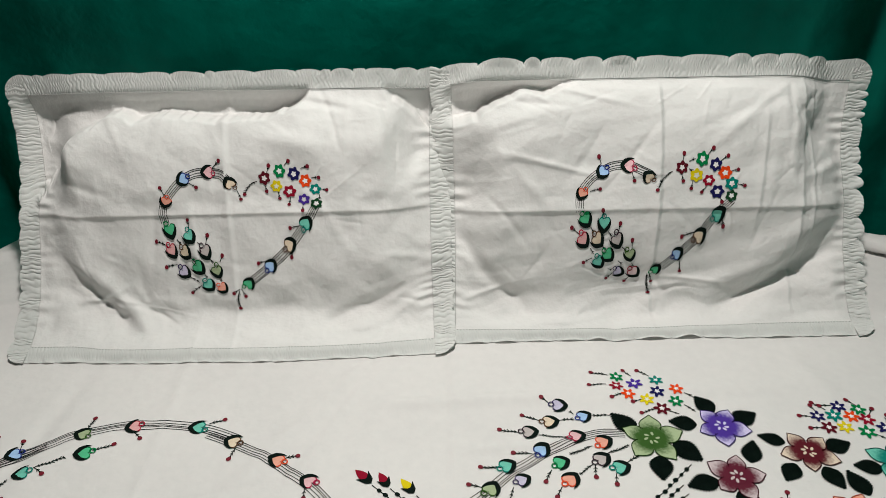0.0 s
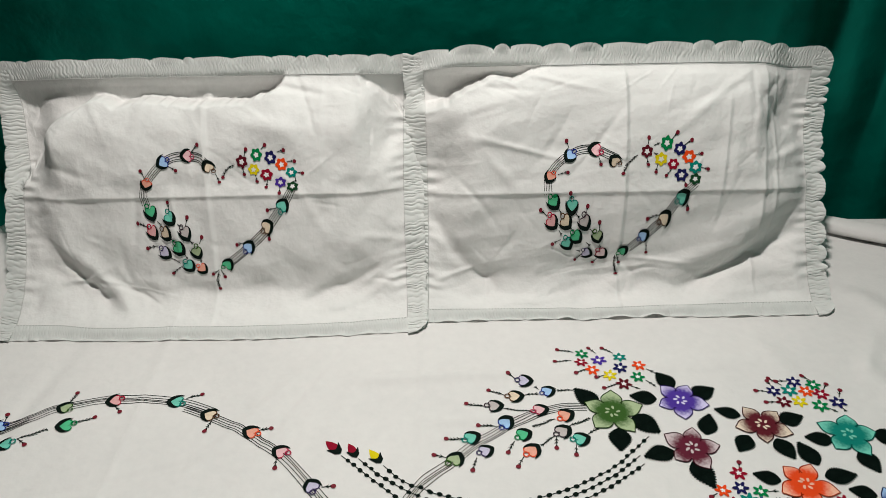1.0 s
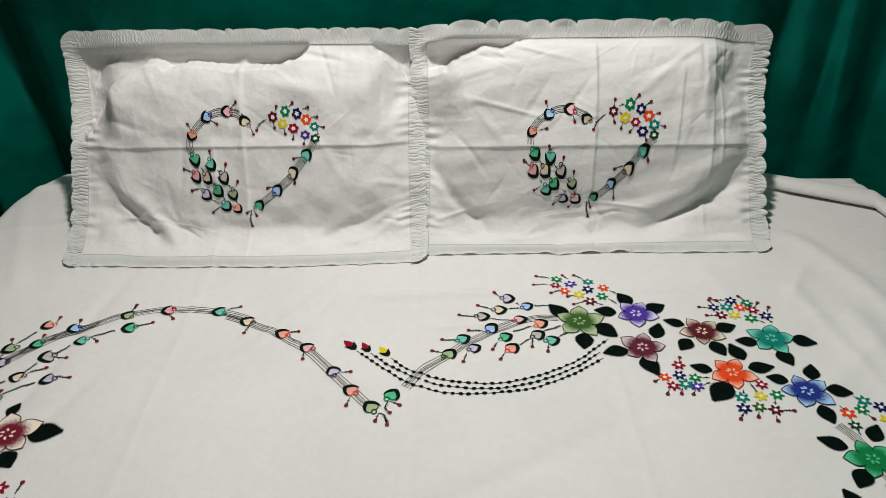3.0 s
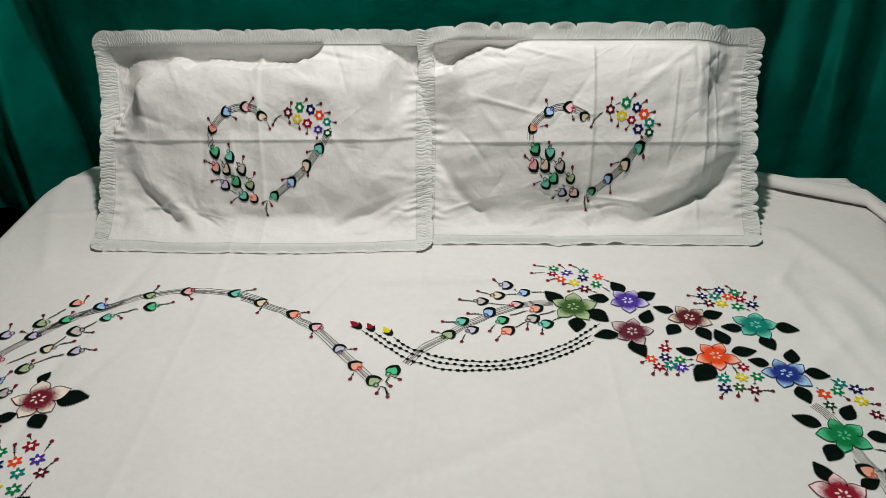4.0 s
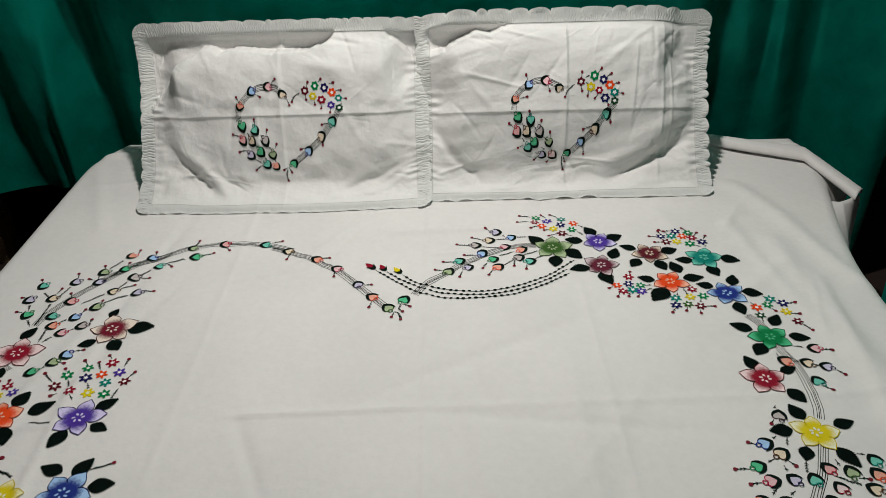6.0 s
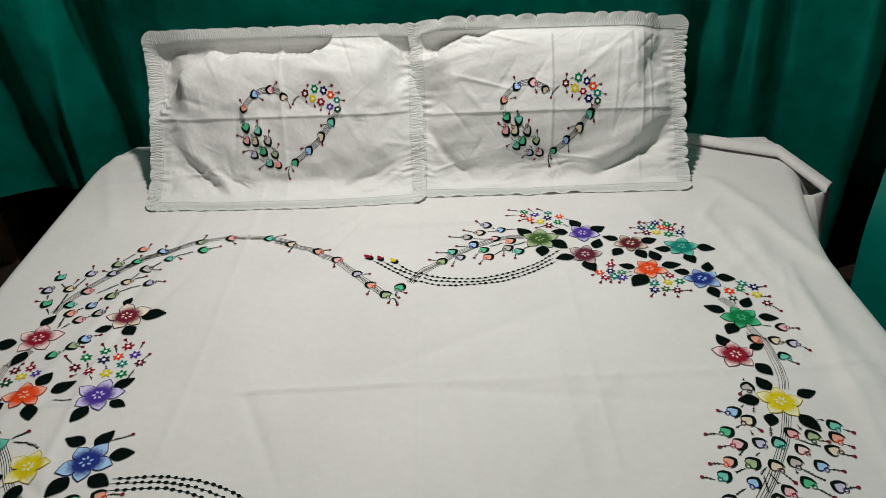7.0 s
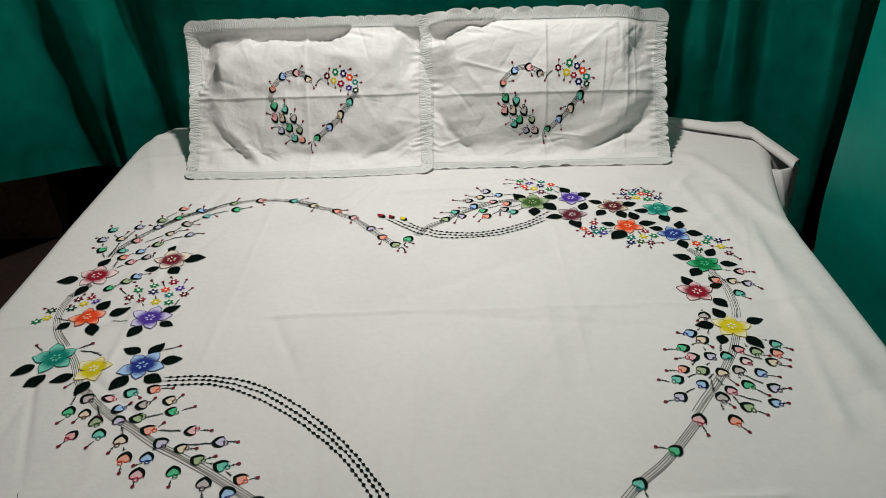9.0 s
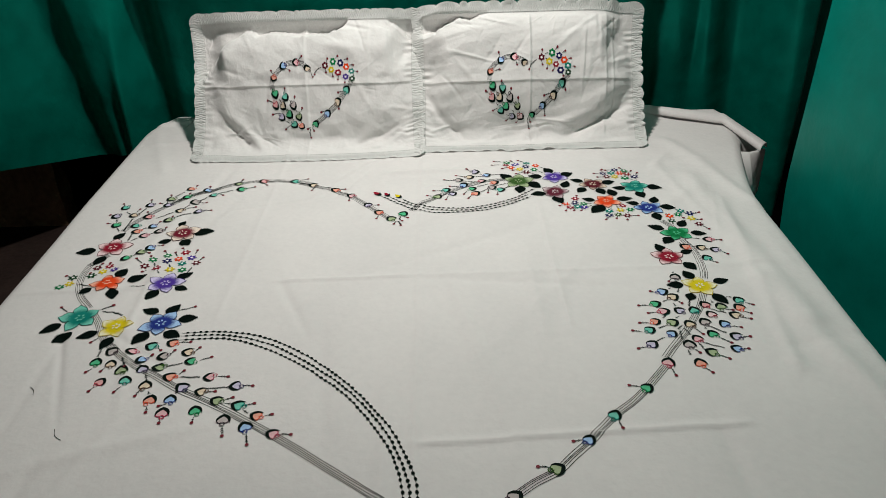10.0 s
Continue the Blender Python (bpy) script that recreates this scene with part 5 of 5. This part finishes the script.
small_flower(sheet, -0.768, -0.645, "red")
small_flower(sheet, -0.776, -0.670, "yellow")
small_flower(sheet, -0.749, -0.664, "purple")
twig(sheet, (-0.796, -0.641), (-0.790, -0.632))
twig(sheet, (-0.770, -0.636), (-0.772, -0.630))
line_band(sheet, (-0.718, -0.318), (-0.707, -0.299), (-0.684, -0.275), (-0.671, -0.257), (-0.642, -0.238), (-0.619, -0.219), (-0.589, -0.205), (-0.566, -0.189), (-0.535, -0.180), (-0.501, -0.173), (-0.467, -0.171), (-0.433, -0.171), (-0.404, -0.174), (-0.361, -0.184), (-0.316, -0.204))
bud(sheet, -0.549, -0.188, -8, "olive")
twig(sheet, (-0.547, -0.179), (-0.543, -0.154))
bud(sheet, -0.477, -0.175, 27, "rose")
twig(sheet, (-0.474, -0.185), (-0.462, -0.197))
bud(sheet, -0.533, -0.226, 14, "green")
twig(sheet, (-0.523, -0.220), (-0.496, -0.208))
stem(sheet, (-0.593, -0.253), (-0.556, -0.233))
line_band(sheet, (-0.363, -0.191), (-0.341, -0.201), (-0.298, -0.223), (-0.256, -0.248), (-0.223, -0.271), (-0.194, -0.295), (-0.165, -0.328), (-0.141, -0.360), (-0.114, -0.392), (-0.088, -0.424), (-0.077, -0.436))
bud(sheet, -0.381, -0.178, 0, "teal")
twig(sheet, (-0.367, -0.171), (-0.344, -0.162))
bud(sheet, -0.322, -0.209, -17, "cream")
twig(sheet, (-0.315, -0.220), (-0.321, -0.241))
bud(sheet, -0.251, -0.247, -27, "salmon")
twig(sheet, (-0.242, -0.244), (-0.223, -0.236))
bud(sheet, -0.201, -0.286, -31, "pink")
twig(sheet, (-0.205, -0.297), (-0.204, -0.315))
small_flower(sheet, -0.797, -0.688, "forest")
twig(sheet, (-0.805, -0.679), (-0.804, -0.676))
flower(sheet, -0.743, -0.727, -179, 0.042, "orange")
leaf(sheet, -0.732, -0.700, -0.716, -0.664)
leaf(sheet, -0.700, -0.714, -0.661, -0.686)
leaf(sheet, -0.773, -0.745, -0.796, -0.767)
leaf(sheet, -0.725, -0.750, -0.708, -0.788)
flower(sheet, -0.603, -0.729, 8, 0.049, "purple")
leaf(sheet, -0.582, -0.709, -0.549, -0.683)
leaf(sheet, -0.612, -0.757, -0.629, -0.797)
leaf(sheet, -0.575, -0.745, -0.542, -0.760)
flower(sheet, -0.659, -0.899, -132, 0.043, "yellow")
leaf(sheet, -0.654, -0.937, -0.665, -0.979)
flower(sheet, -0.562, -0.893, -157, 0.050, "blue")
leaf(sheet, -0.581, -0.850, -0.621, -0.836)
leaf(sheet, -0.561, -0.858, -0.539, -0.822)
leaf(sheet, -0.527, -0.881, -0.485, -0.875)
leaf(sheet, -0.579, -0.925, -0.603, -0.964)
leaf(sheet, -0.545, -0.926, -0.506, -0.944)
twig(sheet, (-0.536, -0.846), (-0.502, -0.833))
twig(sheet, (-0.719, -0.834), (-0.696, -0.816))
stem(sheet, (-0.713, -0.841), (-0.686, -0.844), (-0.661, -0.856))
stem(sheet, (-0.687, -0.738), (-0.647, -0.742))
twig(sheet, (-0.683, -0.938), (-0.694, -0.954))
bead_strand(sheet, (-0.504, -0.931), (-0.409, -0.931), (-0.306, -0.960), (-0.199, -1.038), (-0.122, -1.119), (-0.050, -1.215), (-0.011, -1.292), (0.011, -1.357), (0.016, -1.409))
bead_strand(sheet, (-0.504, -0.941), (-0.406, -0.943), (-0.309, -0.975), (-0.209, -1.048), (-0.132, -1.123), (-0.066, -1.209), (-0.024, -1.291), (-0.002, -1.357), (0.004, -1.411))
bead_strand(sheet, (-0.502, -0.955), (-0.403, -0.955), (-0.312, -0.991), (-0.219, -1.057), (-0.142, -1.129), (-0.081, -1.209), (-0.035, -1.292), (-0.014, -1.356), (-0.008, -1.409))
flower(sheet, -0.754, -0.862, -177, 0.050, "teal")
leaf(sheet, -0.787, -0.885, -0.822, -0.917)
leaf(sheet, -0.752, -0.913, -0.780, -0.950)
leaf(sheet, -0.693, -0.917, -0.733, -0.938)
twig(sheet, (-0.791, -0.841), (-0.813, -0.821))
twig(sheet, (-0.716, -0.833), (-0.694, -0.816))
line_band(sheet, (-0.642, -0.971), (-0.607, -1.008), (-0.564, -1.040), (-0.517, -1.070), (-0.458, -1.112), (-0.410, -1.140), (-0.356, -1.174), (-0.315, -1.202), (-0.256, -1.242), (-0.206, -1.278), (-0.161, -1.312), (-0.118, -1.345), (-0.077, -1.375), (-0.050, -1.395), (-0.015, -1.420))
bud(sheet, -0.635, -0.990, -30, "grey")
twig(sheet, (-0.607, -1.008), (-0.589, -1.042))
bud(sheet, -0.592, -0.990, 10, "pink")
bud(sheet, -0.556, -0.975, -18, "teal")
twig(sheet, (-0.540, -0.982), (-0.532, -0.990))
bud(sheet, -0.514, -0.966, -17, "salmon")
twig(sheet, (-0.501, -0.964), (-0.476, -0.963))
bud(sheet, -0.472, -0.999, -5, "cream")
twig(sheet, (-0.459, -0.997), (-0.451, -0.983))
bud(sheet, -0.520, -1.010, 6, "grey")
twig(sheet, (-0.508, -1.005), (-0.502, -0.991))
bud(sheet, -0.458, -1.029, -4, "green")
twig(sheet, (-0.440, -1.026), (-0.418, -1.015))
bud(sheet, -0.563, -1.019, 40, "blue")
twig(sheet, (-0.556, -1.011), (-0.545, -1.003))
bud(sheet, -0.518, -1.045, 5, "olive")
stem(sheet, (-0.505, -1.043), (-0.473, -1.033))
bud(sheet, -0.656, -1.023, -86, "green")
twig(sheet, (-0.656, -1.042), (-0.665, -1.054))
stem(sheet, (-0.661, -0.978), (-0.660, -1.004))
bud(sheet, -0.622, -1.031, -85, "cream")
twig(sheet, (-0.630, -1.041), (-0.635, -1.053))
bud(sheet, -0.593, -1.053, -70, "olive")
bud(sheet, -0.623, -1.086, -122, "rose")
twig(sheet, (-0.630, -1.100), (-0.636, -1.113))
bud(sheet, -0.573, -1.085, -85, "teal")
twig(sheet, (-0.575, -1.103), (-0.584, -1.117))
bud(sheet, -0.551, -1.050, -58, "lavender")
stem(sheet, (-0.540, -1.065), (-0.530, -1.085))
bud(sheet, -0.528, -1.101, -83, "cream")
twig(sheet, (-0.534, -1.113), (-0.538, -1.131))
bud(sheet, -0.505, -1.143, -90, "salmon")
twig(sheet, (-0.505, -1.161), (-0.502, -1.177))
stem(sheet, (-0.517, -1.117), (-0.512, -1.127))
bud(sheet, -0.487, -1.076, -18, "salmon")
stem(sheet, (-0.469, -1.076), (-0.426, -1.079))
twig(sheet, (-0.471, -1.068), (-0.463, -1.058))
bud(sheet, -0.406, -1.080, 10, "pink")
twig(sheet, (-0.390, -1.078), (-0.369, -1.078))
bud(sheet, -0.453, -1.109, -45, "lavender")
bud(sheet, -0.412, -1.123, -14, "cream")
twig(sheet, (-0.402, -1.124), (-0.384, -1.122))
stem(sheet, (-0.407, -1.114), (-0.362, -1.110))
bud(sheet, -0.347, -1.108, 6, "lavender")
twig(sheet, (-0.335, -1.107), (-0.314, -1.107))
bud(sheet, -0.375, -1.150, -22, "olive")
twig(sheet, (-0.363, -1.149), (-0.345, -1.141))
stem(sheet, (-0.358, -1.156), (-0.345, -1.160))
bud(sheet, -0.330, -1.165, -20, "teal")
twig(sheet, (-0.317, -1.165), (-0.300, -1.159))
stem(sheet, (-0.319, -1.176), (-0.307, -1.187))
bud(sheet, -0.289, -1.195, -20, "salmon")
twig(sheet, (-0.274, -1.195), (-0.260, -1.192))
bud(sheet, -0.466, -1.143, -90, "blue")
twig(sheet, (-0.470, -1.155), (-0.483, -1.161))
stem(sheet, (-0.457, -1.116), (-0.461, -1.127))
bud(sheet, -0.470, -1.180, -84, "pink")
twig(sheet, (-0.469, -1.194), (-0.468, -1.207))
bud(sheet, -0.409, -1.176, -78, "green")
twig(sheet, (-0.407, -1.193), (-0.406, -1.209))
bud(sheet, -0.349, -1.203, -90, "grey")
twig(sheet, (-0.347, -1.220), (-0.341, -1.244))
bud(sheet, -0.304, -1.224, -66, "blue")
twig(sheet, (-0.298, -1.241), (-0.291, -1.268))
bud(sheet, -0.250, -1.244, -24, "pink")
twig(sheet, (-0.239, -1.244), (-0.216, -1.245))
line_band(sheet, (-0.820, -0.632), (-0.819, -0.684), (-0.807, -0.735), (-0.782, -0.783), (-0.747, -0.825))
small_flower(sheet, -0.839, -0.695, "forest")
small_flower(sheet, -0.836, -0.723, "yellow")
small_flower(sheet, -0.854, -0.737, "green")
stem(sheet, (-0.816, -0.724), (-0.782, -0.736))
twig(sheet, (-0.851, -0.687), (-0.859, -0.687))
line_band(sheet, (-0.790, -0.590), (-0.806, -0.610), (-0.820, -0.640))
line_band(sheet, (-0.728, -0.850), (-0.704, -0.884), (-0.682, -0.924), (-0.662, -0.952), (-0.640, -0.973))
# two loose threads left lying on the cloth
for ends in (((-0.658, -1.214), (-0.650, -1.232), (-0.634, -1.244)), ((-0.760, -1.092), (-0.748, -1.104), (-0.742, -1.119))):
    painted(sheet, "loose_thread", ends[0], *ribbon(smooth_line(ends, 0.003), 0.0010), 0.0010, THREAD)
